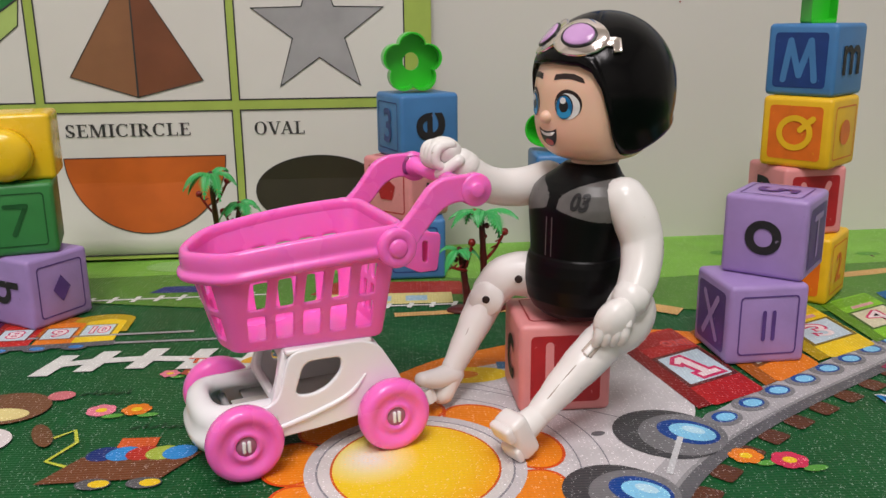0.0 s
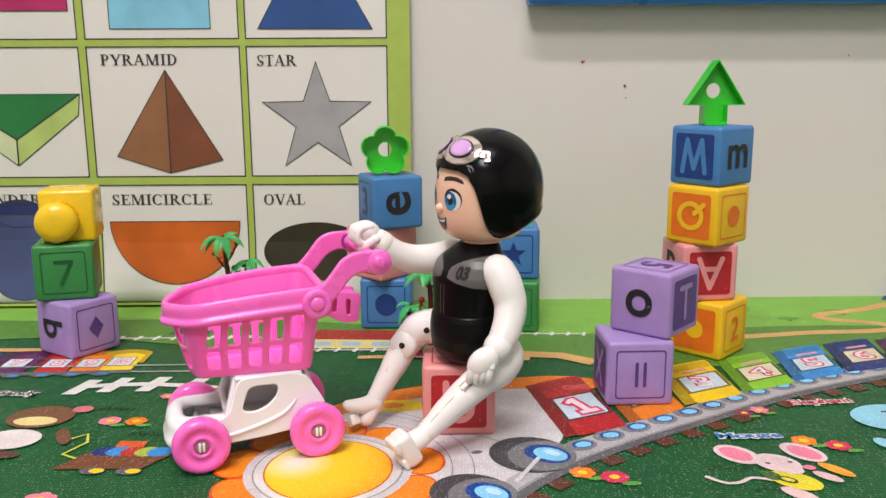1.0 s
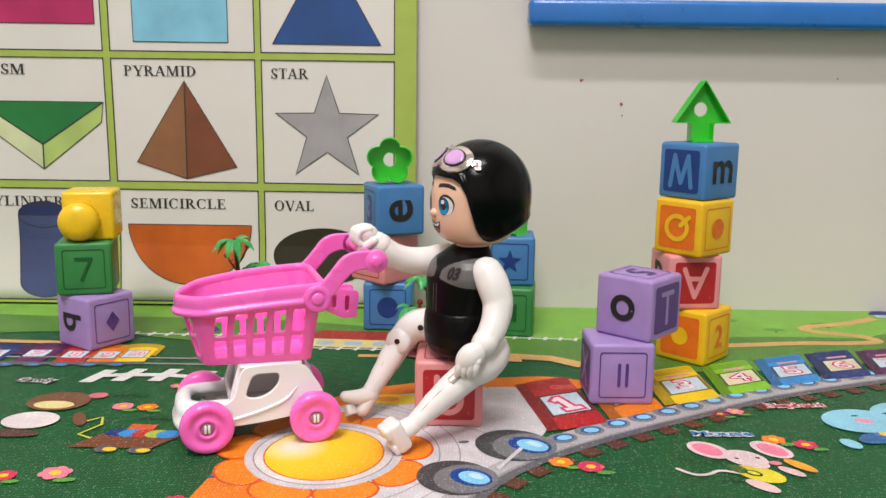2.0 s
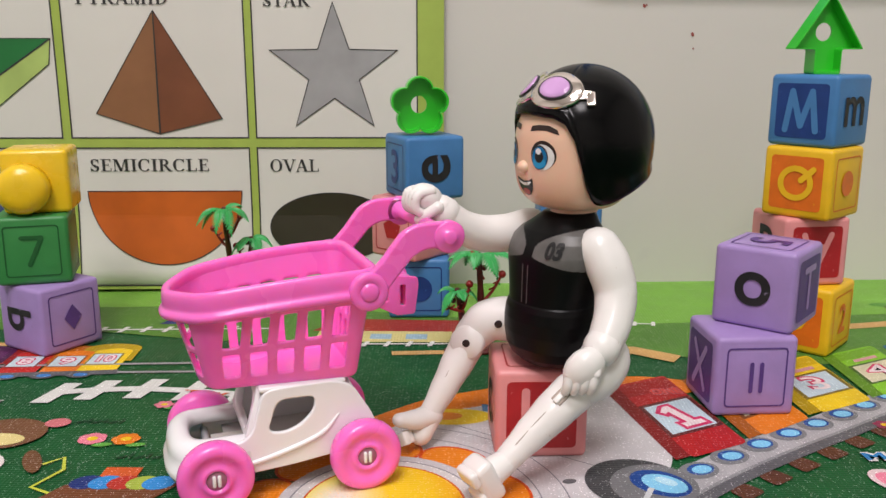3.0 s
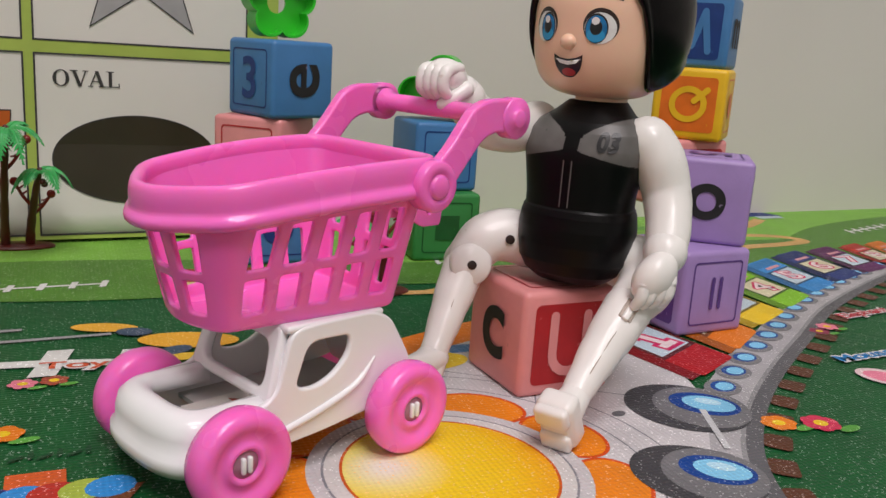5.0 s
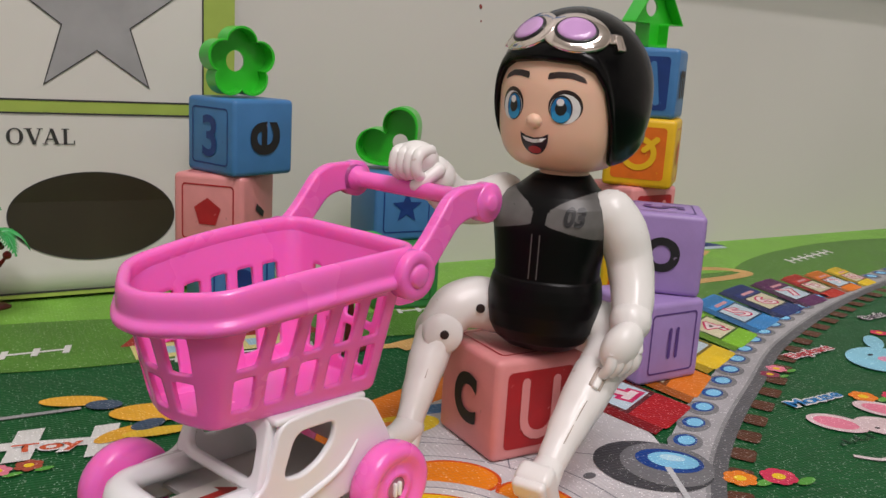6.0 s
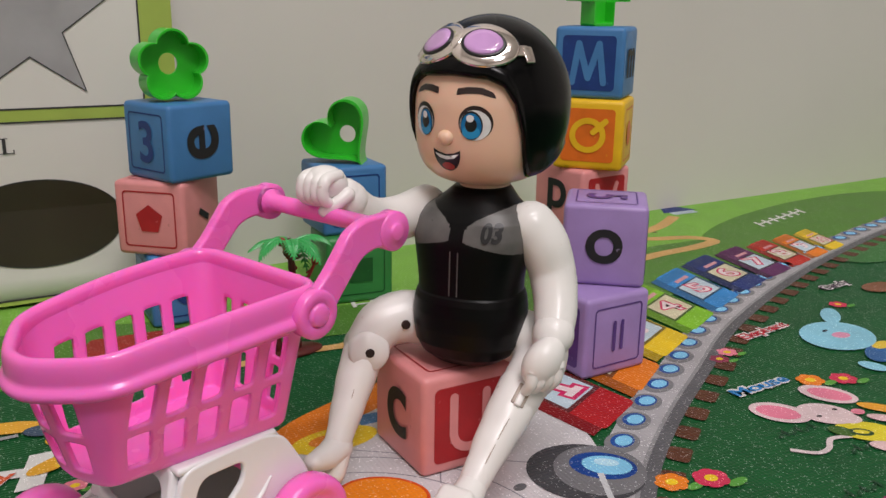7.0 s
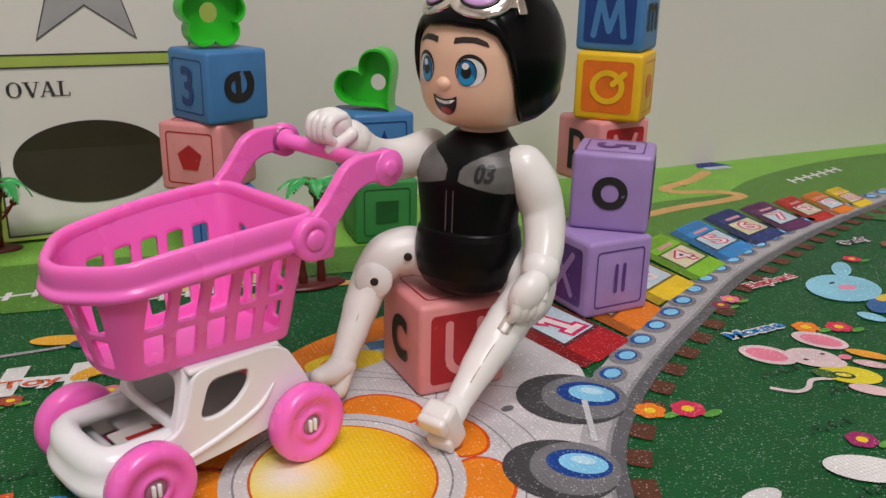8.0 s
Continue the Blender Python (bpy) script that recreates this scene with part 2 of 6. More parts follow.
bm = bmesh.new()
X0, X1, Z0, Z1 = -0.56, -0.0244, 0.002, 0.46
NX, NZ = 40, 36
rows = [[bm.verts.new((X0 + (X1 - X0) * i / NX, sag(X0 + (X1 - X0) * i / NX, Z0 + (Z1 - Z0) * j / NZ), Z0 + (Z1 - Z0) * j / NZ)) for i in range(NX + 1)] for j in range(NZ + 1)]
for j in range(NZ):
    for i in range(NX):
        bm.faces.new((rows[j][i], rows[j][i + 1], rows[j + 1][i + 1], rows[j + 1][i]))
sheet = part("paper_sheet", bm, paper, chart)
thick = sheet.modifiers.new("thickness", "SOLIDIFY")
thick.thickness, thick.offset = 0.0005, -1


def on_chart(name, mesh, material, lift, label=""):
    """A printed area laid on the hanging sheet, split finely so that it follows the sag."""
    bm = bmesh.new()
    bm.from_mesh(mesh)
    bpy.data.meshes.remove(mesh)
    for a in [X0 + (X1 - X0) * i / NX for i in range(1, NX)]:
        bmesh.ops.bisect_plane(bm, geom=bm.verts[:] + bm.edges[:] + bm.faces[:], plane_co=(a, 0, 0), plane_no=(1, 0, 0))
    for a in [Z0 + (Z1 - Z0) * i / NZ for i in range(1, NZ)]:
        bmesh.ops.bisect_plane(bm, geom=bm.verts[:] + bm.edges[:] + bm.faces[:], plane_co=(0, a, 0), plane_no=(0, 1, 0))
    for v in bm.verts:
        v.co = (v.co.x, sag(v.co.x, v.co.y) - lift, v.co.y)
    return part(name, bm, material, chart, label, smooth=False)


def flat(outer, holes=()):
    """A flat printed area."""
    cu = bpy.data.curves.new("flat", "CURVE")
    cu.dimensions, cu.fill_mode = "2D", "BOTH"
    for loop in (outer, *holes):
        sp = cu.splines.new("POLY")
        sp.points.add(len(loop) - 1)
        for p, (x, y) in zip(sp.points, loop):
            p.co = (x, y, 0, 1)
        sp.use_cyclic_u = True
    return curve_mesh(cu)


def rect(x0, y0, x1, y1):
    return [(x0, y0), (x1, y0), (x1, y1), (x0, y1)]


def ring(points, w):
    """The outline strip of a polygon, w wide."""
    k = len(points)
    if sum(points[i - 1][0] * points[i][1] - points[i][0] * points[i - 1][1] for i in range(k)) < 0:
        points = points[::-1]
    inner = []
    for i in range(k):
        p, a, b = Vector(points[i]), Vector(points[i - 1]), Vector(points[(i + 1) % k])
        n0, n1 = (p - a).normalized(), (b - p).normalized()
        side = Vector((-(n0 + n1).y, (n0 + n1).x))
        side = side.normalized() if side.length > 1e-6 else Vector((-n0.y, n0.x))
        inner.append(tuple(p + side * w / max(0.4, abs(side.dot(Vector((-n0.y, n0.x)))))))
    return flat(points, [inner])


# cell columns and rows: white cells bounded by thin dark lines, with green between
COLS = [(-0.556, -0.509), (-0.504, -0.3895), (-0.3845, -0.2702), (-0.2651, -0.1509), (-0.1466, -0.0412)]
ROWS_Z = [(0.004, 0.0956), (0.1013, 0.1989), (0.2038, 0.301), (0.306, 0.398)]
cells = [rect(a, c, b, d) for a, b in COLS for c, d in ROWS_Z]
on_chart("green_border", flat(rect(X0 + 0.0005, Z0, X1, 0.40), [c[::-1] for c in cells]), ink_green, 0.0003)
for c in cells:
    on_chart("cell_line", ring(c, 0.0009), ink_line, 0.00052)


def shape(name, points, colour, label):
    on_chart(name, flat(points), mat(name + " ink", colour, rough=0.45, vary=0.16, scale=28), 0.0003, label)
    on_chart(name + "_outline", ring(points, 0.0006), ink_line, 0.00052)


cx, cz, R = -0.0950, 0.1432, 0.0435
star = []
for i in range(10):
    a = radians(90 + 36 * i)
    r = R if i % 2 == 0 else R * 0.40
    star.append((cx + r * math.cos(a), cz + 0.001 + r * 1.0 * math.sin(a)))
shape("star_shape", star, (0.36, 0.36, 0.37), "grey printed star")
shape("pyramid_left", [(-0.2076, 0.1821), (-0.2483, 0.1171), (-0.2082, 0.1039)], (0.26, 0.115, 0.05), "brown printed pyramid face")
shape("pyramid_right", [(-0.2076, 0.1821), (-0.2082, 0.1039), (-0.1673, 0.1139)], (0.19, 0.062, 0.026), "darker brown printed pyramid face")
shape("semicircle_shape", ellipse(-0.2076, 0.0671, 0.0504, 0.0494, 0, 48, 180, 360), (0.56, 0.115, 0.012), "orange printed semicircle")
shape("oval_shape", ellipse(-0.0985, 0.0427, 0.0412, 0.0229, 0, 56), (0.028, 0.024, 0.010), "very dark brown printed oval")
shape("triangle_shape", [(-0.1374, 0.2108), (-0.0517, 0.2105), (-0.0945, 0.286)], (0.015, 0.07, 0.25), "dark blue printed triangle")
shape("rectangle_shape", rect(-0.2462, 0.2112, -0.1715, 0.268), (0.22, 0.55, 0.72), "light blue printed rectangle")
shape("square_shape", rect(-0.365, 0.2242, -0.2753, 0.286), (0.45, 0.02, 0.12), "crimson printed square")
shape("prism_top", [(-0.2723, 0.1645), (-0.3227, 0.1304), (-0.3730, 0.1645)], (0.015, 0.19, 0.045), "green printed prism face")
shape("prism_side", [(-0.2723, 0.1645), (-0.2746, 0.1482), (-0.3231, 0.1103), (-0.3227, 0.1304)], (0.42, 0.56, 0.16), "pale green printed prism side")
shape("prism_edge", [(-0.3227, 0.1304), (-0.3231, 0.1103), (-0.3725, 0.1482), (-0.3730, 0.1645)], (0.62, 0.68, 0.40), "pale printed prism side")
shape("cylinder_body", ellipse(-0.3265, 0.0180, 0.0205, 0.0120, 0, 24, 180, 360) + [(-0.306, 0.0735), (-0.347, 0.0735)], (0.055, 0.075, 0.19), "grey-blue printed cylinder")
shape("cylinder_top", ellipse(-0.3265, 0.0737, 0.0205, 0.0110, 0, 32), (0.018, 0.028, 0.12), "navy printed cylinder top")


# ---- serif capitals, drawn with stems, hairlines and bowls in a unit box ----
def bowl(cx, cy, rx, ry, a0, a1, thick, thin):
    """A curved stroke that swells at the sides."""
    outer, inner = [], []
    n = 22
    for i in range(n + 1):
        a = radians(a0 + (a1 - a0) * i / n)
        w = thin + (thick - thin) * abs(math.cos(a)) ** 1.4
        outer.append((cx + rx * math.cos(a), cy + ry * math.sin(a)))
        inner.append((cx + (rx - w) * math.cos(a), cy + (ry - thin - (w - thin) * 0.2) * math.sin(a)))
    return outer + inner[::-1]


def stem(x, w=0.17, y0=0.0, y1=1.0, serif=0.11):
    return [rect(x, y0, x + w, y1), rect(x - serif, y0, x + w + serif, y0 + 0.055), rect(x - serif, y1 - 0.055, x + w + serif, y1)]


def slope(x0, y0, x1, y1, w):
    return [(x0, y0), (x0 + w, y0), (x1 + w, y1), (x1, y1)]


def capital(ch):
    """Strokes of a capital and its width."""
    hair = 0.065
    if ch == "I":
        return stem(0.11), 0.39
    if ch == "E":
        return stem(0.11) + [rect(0.2, 0, 0.66, hair), rect(0.2, 1 - hair, 0.62, 1), rect(0.2, 0.48, 0.50, 0.48 + hair), rect(0.60, 0, 0.66, 0.24), rect(0.57, 0.78, 0.62, 1), rect(0.46, 0.40, 0.50, 0.64)], 0.70
    if ch == "L":
        return stem(0.11) + [rect(0.2, 0, 0.66, hair), rect(0.60, 0, 0.66, 0.26)], 0.70
    if ch == "T":
        return [rect(0.27, 0, 0.44, 1), rect(0.16, 0, 0.55, 0.055), rect(0.02, 1 - hair, 0.69, 1), rect(0.02, 0.76, 0.07, 1), rect(0.64, 0.76, 0.69, 1)], 0.71
    if ch in "PR":
        out = stem(0.11) + [bowl(0.28, 0.735, 0.36, 0.265, 90, -90, 0.17, hair), rect(0.2, 1 - hair, 0.30, 1), rect(0.2, 0.47, 0.30, 0.47 + hair)]
        if ch == "R":
            out += [slope(0.64, 0.0, 0.32, 0.48, 0.18), rect(0.58, 0, 0.88, 0.055)]
        return out, 0.68 if ch == "P" else 0.84
    if ch == "D":
        return stem(0.11) + [bowl(0.28, 0.5, 0.48, 0.5, 90, -90, 0.18, hair), rect(0.2, 1 - hair, 0.30, 1), rect(0.2, 0, 0.30, hair)], 0.80
    if ch == "O":
        return [bowl(0.42, 0.5, 0.40, 0.515, 0, 180, 0.18, hair), bowl(0.42, 0.5, 0.40, 0.515, 180, 360, 0.18, hair)], 0.84
    if ch == "C":
        return [bowl(0.42, 0.5, 0.40, 0.515, 48, 180, 0.18, hair), bowl(0.42, 0.5, 0.40, 0.515, 180, 318, 0.18, hair), rect(0.66, 0.68, 0.71, 1.0)], 0.78
    if ch == "S":
        return [bowl(0.31, 0.745, 0.24, 0.265, 25, 180, 0.15, hair), bowl(0.31, 0.745, 0.24, 0.265, 180, 232, 0.15, hair), slope(0.34, 0.28, 0.11, 0.56, 0.20), bowl(0.31, 0.26, 0.26, 0.27, 50, -90, 0.15, hair), bowl(0.31, 0.26, 0.26, 0.27, -90, -160, 0.15, hair), rect(0.50, 0.68, 0.55, 0.99), rect(0.05, 0.0, 0.10, 0.31)], 0.62
    if ch == "A":
        return [slope(0.03, 0, 0.36, 1, hair), slope(0.58, 0, 0.30, 1, 0.18), rect(0.18, 0.30, 0.60, 0.30 + hair), rect(-0.04, 0, 0.22, 0.055), rect(0.49, 0, 0.86, 0.055)], 0.82
    if ch == "V":
        return [slope(0.36, 0, 0.06, 1, 0.18), slope(0.42, 0, 0.70, 1, hair), rect(-0.04, 0.945, 0.34, 1), rect(0.58, 0.945, 0.86, 1)], 0.82
    if ch == "Y":
        return [rect(0.33, 0, 0.50, 0.46), rect(0.22, 0, 0.61, 0.055), slope(0.32, 0.42, 0.05, 1, 0.19), slope(0.44, 0.42, 0.68, 1, hair), rect(-0.05, 0.945, 0.32, 1), rect(0.55, 0.945, 0.85, 1)], 0.80
    if ch == "M":
        return [rect(0.10, 0, 0.16, 1), rect(0.0, 0, 0.27, 0.055), rect(0.0, 0.945, 0.25, 1), slope(0.42, 0.0, 0.10, 1, 0.18), slope(0.46, 0.0, 0.74, 1, hair), rect(0.76, 0, 0.93, 1), rect(0.65, 0, 1.03, 0.055), rect(0.78, 0.945, 1.03, 1)], 1.05
    if ch == "N":
        return [rect(0.10, 0, 0.16, 1), rect(0.0, 0, 0.27, 0.055), rect(0.0, 0.945, 0.25, 1), slope(0.62, 0.0, 0.10, 1, 0.18), rect(0.70, 0, 0.76, 1), rect(0.58, 0.945, 0.86, 1)], 0.86


for text, x0, x1, z in (("PYRAMID", -0.2550, -0.1978, 0.1851), ("STAR", -0.1390, -0.1092, 0.1842), ("SEMICIRCLE", -0.2551, -0.1778, 0.0800), ("OVAL", -0.1383, -0.1062, 0.0796), ("PRISM", -0.3750, -0.3325, 0.1852), ("CYLINDER", -0.3750, -0.3085, 0.0806)):
    width = sum(capital(ch)[1] + 0.05 for ch in text) - 0.05
    k, x = (x1 - x0) / width, x0
    bm = bmesh.new()
    for ch in text:
        strokes, w = capital(ch)
        for n, stroke in enumerate(strokes):
            add_mesh(bm, flat([(x + px * k, z + py * 0.0080) for px, py in stroke]), Matrix.Translation((0, 0, 0.000004 * n)))
        x += (w + 0.05) * k
    for v in bm.verts:
        v.co = (v.co.x, sag(v.co.x, v.co.y) - 0.0005 - v.co.z, v.co.y)
    part("word", bm, ink_line, chart, smooth=False)

# ---- the play mat ----
play_mat = empty("play_mat", pose(0, 0, 0), "green printed play mat with a number train, glittery cloth", "mat")
DARK, MID, LIGHT = (0.005, 0.083, 0.021), (0.085, 0.220, 0.030), (0.19, 0.43, 0.055)
bm = bmesh.new()
box(bm, -0.95, -0.95, -0.008, 0.95, 0.21, -0.0004)
part("foam_sheet", bm, woven("mat dark green", DARK), play_mat, "dark green printed cloth", smooth=False)
bm = bmesh.new()
box(bm, -0.95, 0.2102, -0.008, 0.95, 0.33, -0.0004, m=None)
part("foam_edge", bm, woven("mat light green", LIGHT), play_mat, "light green printed cloth", smooth=False)


STACK = [0]


def printed(name, points, colour, layer, holes=(), label=""):
    """A printed area of the mat."""
    STACK[0] = (STACK[0] + 1) % 28
    mesh = flat(points, holes)
    mesh.transform(Matrix.Translation((0, 0, 0.00003 * layer + 0.000001 * STACK[0])))
    return link_mesh(name, mesh, woven("mat " + "%.3f %.3f %.3f" % colour, colour), play_mat, label)


def band(points, w0, w1):
    """A strip along a line, from w0 to w1 on its left."""
    a, b = [], []
    for i, p in enumerate(points):
        d = (Vector(points[min(i + 1, len(points) - 1)]) - Vector(points[max(i - 1, 0)])).normalized()
        n = Vector((-d.y, d.x))
        a.append(tuple(Vector(p) + n * w0))
        b.append(tuple(Vector(p) + n * w1))
    return a + b[::-1]


WHITE, GREY, STEEL, BROWN = (0.58, 0.56, 0.58), (0.11, 0.11, 0.12), (0.30, 0.30, 0.31), (0.10, 0.034, 0.016)
ORANGE, RED, YELLOW, SKYBLUE, NAVY = (0.75, 0.20, 0.012), (0.42, 0.012, 0.014), (0.80, 0.55, 0.015), (0.03, 0.24, 0.60), (0.012, 0.03, 0.17)
# hills: middle and light green behind
hill = [(-0.95 + 0.02 * i, 0.132 + 0.016 * math.sin(0.02 * i * 9 + 1.1) + 0.010 * math.sin(0.02 * i * 21)) for i in range(96)]
printed("far_field", hill + [(0.95, 0.235), (-0.95, 0.235)], MID, 1)
hill = [(-0.95 + 0.02 * i, 0.192 + 0.012 * math.sin(0.02 * i * 8 + 2.6) + 0.008 * math.sin(0.02 * i * 17)) for i in range(96)]
printed("light_field", hill + [(0.95, 0.335), (-0.95, 0.335)], LIGHT, 2)
printed("right_hill", ellipse(0.46, 0.205, 0.16, 0.050, 12), MID, 3)
printed("right_dark_hill", ellipse(0.50, 0.150, 0.14, 0.032, 14), (0.035, 0.16, 0.035), 4)
for x, y, r in ((-0.185, 0.222, 0.022), (0.05, 0.228, 0.014), (0.165, 0.225, 0.010), (0.225, 0.24, 0.010), (0.255, 0.215, 0.008), (0.30, 0.235, 0.011)):
    printed("bush", ellipse(x, y, r, r * 0.55), (0.10, 0.30, 0.04) if r < 0.02 else (0.25, 0.47, 0.14), 5)
    if r < 0.02:
        printed("bush_stem", rect(x - 0.001, y - r * 0.95, x + 0.001, y - r * 0.5), BROWN, 5)
# winding footpath, little house
path = [(0.19, 0.165), (0.225, 0.172), (0.262, 0.180), (0.300, 0.184), (0.322, 0.191), (0.312, 0.205), (0.283, 0.214), (0.283, 0.226), (0.318, 0.240), (0.352, 0.262)]
fine_path = []
for i in range(len(path) - 1):
    p0, p1, p2, p3 = (Vector(path[max(0, min(len(path) - 1, i + k))]) for k in (-1, 0, 1, 2))
    for j in range(5):
        t = j / 5
        fine_path.append(tuple(0.5 * ((2 * p1) + (p2 - p0) * t + (2 * p0 - 5 * p1 + 4 * p2 - p3) * t * t + (3 * p1 - p0 - 3 * p2 + p3) * t ** 3)))
printed("footpath", band(fine_path, -0.0045, 0.0045), (0.60, 0.36, 0.13), 6)
printed("footpath", band([(0.02, 0.118), (0.05, 0.128), (0.08, 0.125), (0.10, 0.112)], -0.006, 0.006), (0.60, 0.36, 0.13), 6)
printed("footpath", band([(-0.40, 0.128), (-0.30, 0.126), (-0.22, 0.128)], -0.003, 0.004), (0.60, 0.36, 0.13), 6)
printed("footpath", band([(-0.05, 0.118), (0.0, 0.122), (0.06, 0.118)], -0.003, 0.003), (0.60, 0.36, 0.13), 6)
printed("house_wall", rect(0.352, 0.262, 0.376, 0.272), (0.45, 0.55, 0.62), 7)
printed("house_roof", [(0.347, 0.270), (0.381, 0.270), (0.372, 0.284), (0.356, 0.284)], NAVY, 7)
printed("house_roof", [(-0.190, 0.166), (-0.160, 0.166), (-0.166, 0.178), (-0.184, 0.178)], NAVY, 7)
# a farmhouse before the middle stack
printed("farm_roof", [(-0.098, 0.155), (-0.005, 0.150), (-0.012, 0.176), (-0.085, 0.178)], (0.33, 0.03, 0.02), 7)
printed("farm_wall", rect(-0.094, 0.136, -0.018, 0.155), (0.62, 0.55, 0.22), 7)
for x in (-0.084, -0.064, -0.044):
    printed("farm_window", rect(x, 0.141, x + 0.012, 0.150), (0.30, 0.45, 0.55), 8)


def fence(points, h, w=0.003, colour=(0.66, 0.66, 0.64)):
    printed("fence_rail", band(points, -w * 0.35, w * 0.35), colour, 8)
    for i, (x, y) in enumerate(points):
        printed("fence_post", [(x - w * 0.6, y - h * 0.5), (x + w * 0.4, y - h * 0.5), (x + w * 1.1, y + h * 0.5), (x + w * 0.1, y + h * 0.5)], colour, 9)


fence([(-0.245 + 0.0125 * i, 0.153 + 0.0006 * i) for i in range(11)], 0.010, 0.0028)
fence([(-0.09 + 0.012 * i, 0.132 + 0.0003 * i) for i in range(7)], 0.008, 0.0026)
fence([(0.045 + 0.011 * i, 0.172) for i in range(6)], 0.008, 0.0024)
fence([(0.388 + 0.011 * i, 0.212 + 0.0032 * i) for i in range(7)], 0.012, 0.003)
# big white fence by the toys, with rails of the line behind
fence([(-0.205, 0.060), (-0.187, 0.064), (-0.165, 0.066), (-0.142, 0.064), (-0.118, 0.060)], 0.024, 0.0085)
printed("rail", band([(-0.42, 0.082), (-0.28, 0.092), (-0.20, 0.098), (-0.150, 0.101)], -0.0012, 0.0012), STEEL, 9)
printed("rail", band([(-0.42, 0.072), (-0.28, 0.080), (-0.19, 0.087), (-0.120, 0.090)], -0.0012, 0.0012), STEEL, 9)


# ---- the number train ----
def card_line(x):
    return 0.042 + 0.448 * (x - 0.0865) - 0.41 * (x - 0.0865) * (x - 0.236)


def glide(points, steps):
    """A smooth line through points."""
    out, k = [], len(points) - 1
    for i in range(k):
        p0, p1, p2, p3 = (Vector(points[max(0, min(k, i + j))]) for j in (-1, 0, 1, 2))
        for j in range(steps):
            t = j / steps
            out.append(tuple(0.5 * ((2 * p1) + (p2 - p0) * t + (2 * p0 - 5 * p1 + 4 * p2 - p3) * t * t + (3 * p1 - p0 - 3 * p2 + p3) * t ** 3)))
    return out + [tuple(points[-1])]


track = glide([(0.018, -0.170), (0.024, -0.130), (0.030, -0.105), (0.040, -0.080), (0.051, -0.0615), (0.067, -0.0435), (0.0885, -0.0245), (0.118, -0.0025), (0.157, 0.0235), (0.206, 0.0560), (0.276, 0.0905), (0.350, 0.1205), (0.44, 0.150), (0.52, 0.17)], 5)
printed("track_bed", band(track, 0.0, 0.022), (0.40, 0.39, 0.41), 6)
printed("track_edge", band(track, 0.0, 0.0052), GREY, 7)
printed("track_shade", band(track, 0.0052, 0.0068), (0.26, 0.26, 0.27), 7)
# sleepers along the outer edge
length, last = 0.0, Vector(track[0])
marks = []
for p in track[1:]:
    p = Vector(p)
    seg = (p - last).length
    k = 0.0
    while length + seg - k > 0.0185 * (len(marks) + 1):
        k = 0.0185 * (len(marks) + 1) - length
        q = last + (p - last) * (k / seg)
        marks.append((q, (p - last).normalized()))
        k = 0.0
        if len(marks) > 60:
            break
    length, last = length + seg, p
for q, d in marks:
    n = Vector((-d.y, d.x))
    a = math.degrees(math.atan2(d.y, d.x))
    c = q - n * 0.0035
    printed("sleeper", soft_corners([tuple(c + d * 0.0055 - n * 0.005), tuple(c + d * 0.005 + n * 0.0035), tuple(c - d * 0.005 + n * 0.0035), tuple(c - d * 0.0055 - n * 0.005)], 0.002), BROWN, 5)
    w = q + n * 0.0165
    if w.x > 0.075:
        printed("wheel_tyre", ellipse(w.x, w.y, 0.0085, 0.0062, a - 10), (0.20, 0.20, 0.21), 11)
        printed("wheel_ring", ellipse(w.x + 0.0008, w.y + 0.0008, 0.0058, 0.0042, a - 10), (0.01, 0.07, 0.30), 12)
        printed("wheel_face", ellipse(w.x + 0.0012, w.y + 0.0006, 0.0043, 0.003, a - 10), (0.22, 0.56, 0.82), 13)
# wagons: shaded side, front, and a card with its number
WAGONS = [(0.0865, RED, "1"), (0.1245, ORANGE, "2"), (0.1625, YELLOW, "3"), (0.199, (0.20, 0.48, 0.02), "4"), (0.236, SKYBLUE, "5"), (0.269, NAVY, "6"), (0.304, (0.11, 0.012, 0.10), "7"), (0.334, (0.50, 0.02, 0.012), "8"), (0.361, ORANGE, "9"), (0.383, YELLOW, "10")]


def wagon(cx, cy, ang, size, colour, text, order=0):
    m = Matrix.Translation((cx, cy, 0)) @ Matrix.Rotation(ang, 4, "Z")
    at = lambda pts: [tuple((m @ Vector((x * size, y * size, 0))).xy) for x, y in pts]
    dark = tuple(c * 0.55 for c in colour)
    top = ellipse(0, 0.026, 0.024, 0.013, 0, 14, 0, 180)
    printed("wagon_roof", at([(-0.024, -0.005)] + [(0.024, -0.005)] + top), dark, 8)
    printed("wagon_front", at(soft_corners([(-0.013, -0.030), (0.0185, -0.030), (0.0185, 0.022), (0.004, 0.027), (-0.013, 0.022)], 0.004)), colour, 9)
    printed("card_edge", at(rect(-0.0125, -0.0135, 0.0135, 0.0135)), tuple(0.3 * c + 0.02 for c in colour), 10)
    printed("card", at(rect(-0.0110, -0.0120, 0.0120, 0.0120)), (0.55, 0.66, 0.72), 11)
    for name, bold, col, lay in (("number_edge", 0.0016 * size, (0.62, 0.03, 0.14), 12), ("number", 0.0004 * size, (0.82, 0.66, 0.68), 13)):
        mesh = glyph(text, 0.021 * size, 0, bold)
        mesh.transform(Matrix.Translation((0, 0, 0.00003 * lay)) @ m @ pose(0.0004, 0, 0) @ Matrix.Diagonal((0.8 if len(text) == 2 else 1.1, 1, 1, 1)))
        link_mesh(name, mesh, woven("mat " + name, col), play_mat)


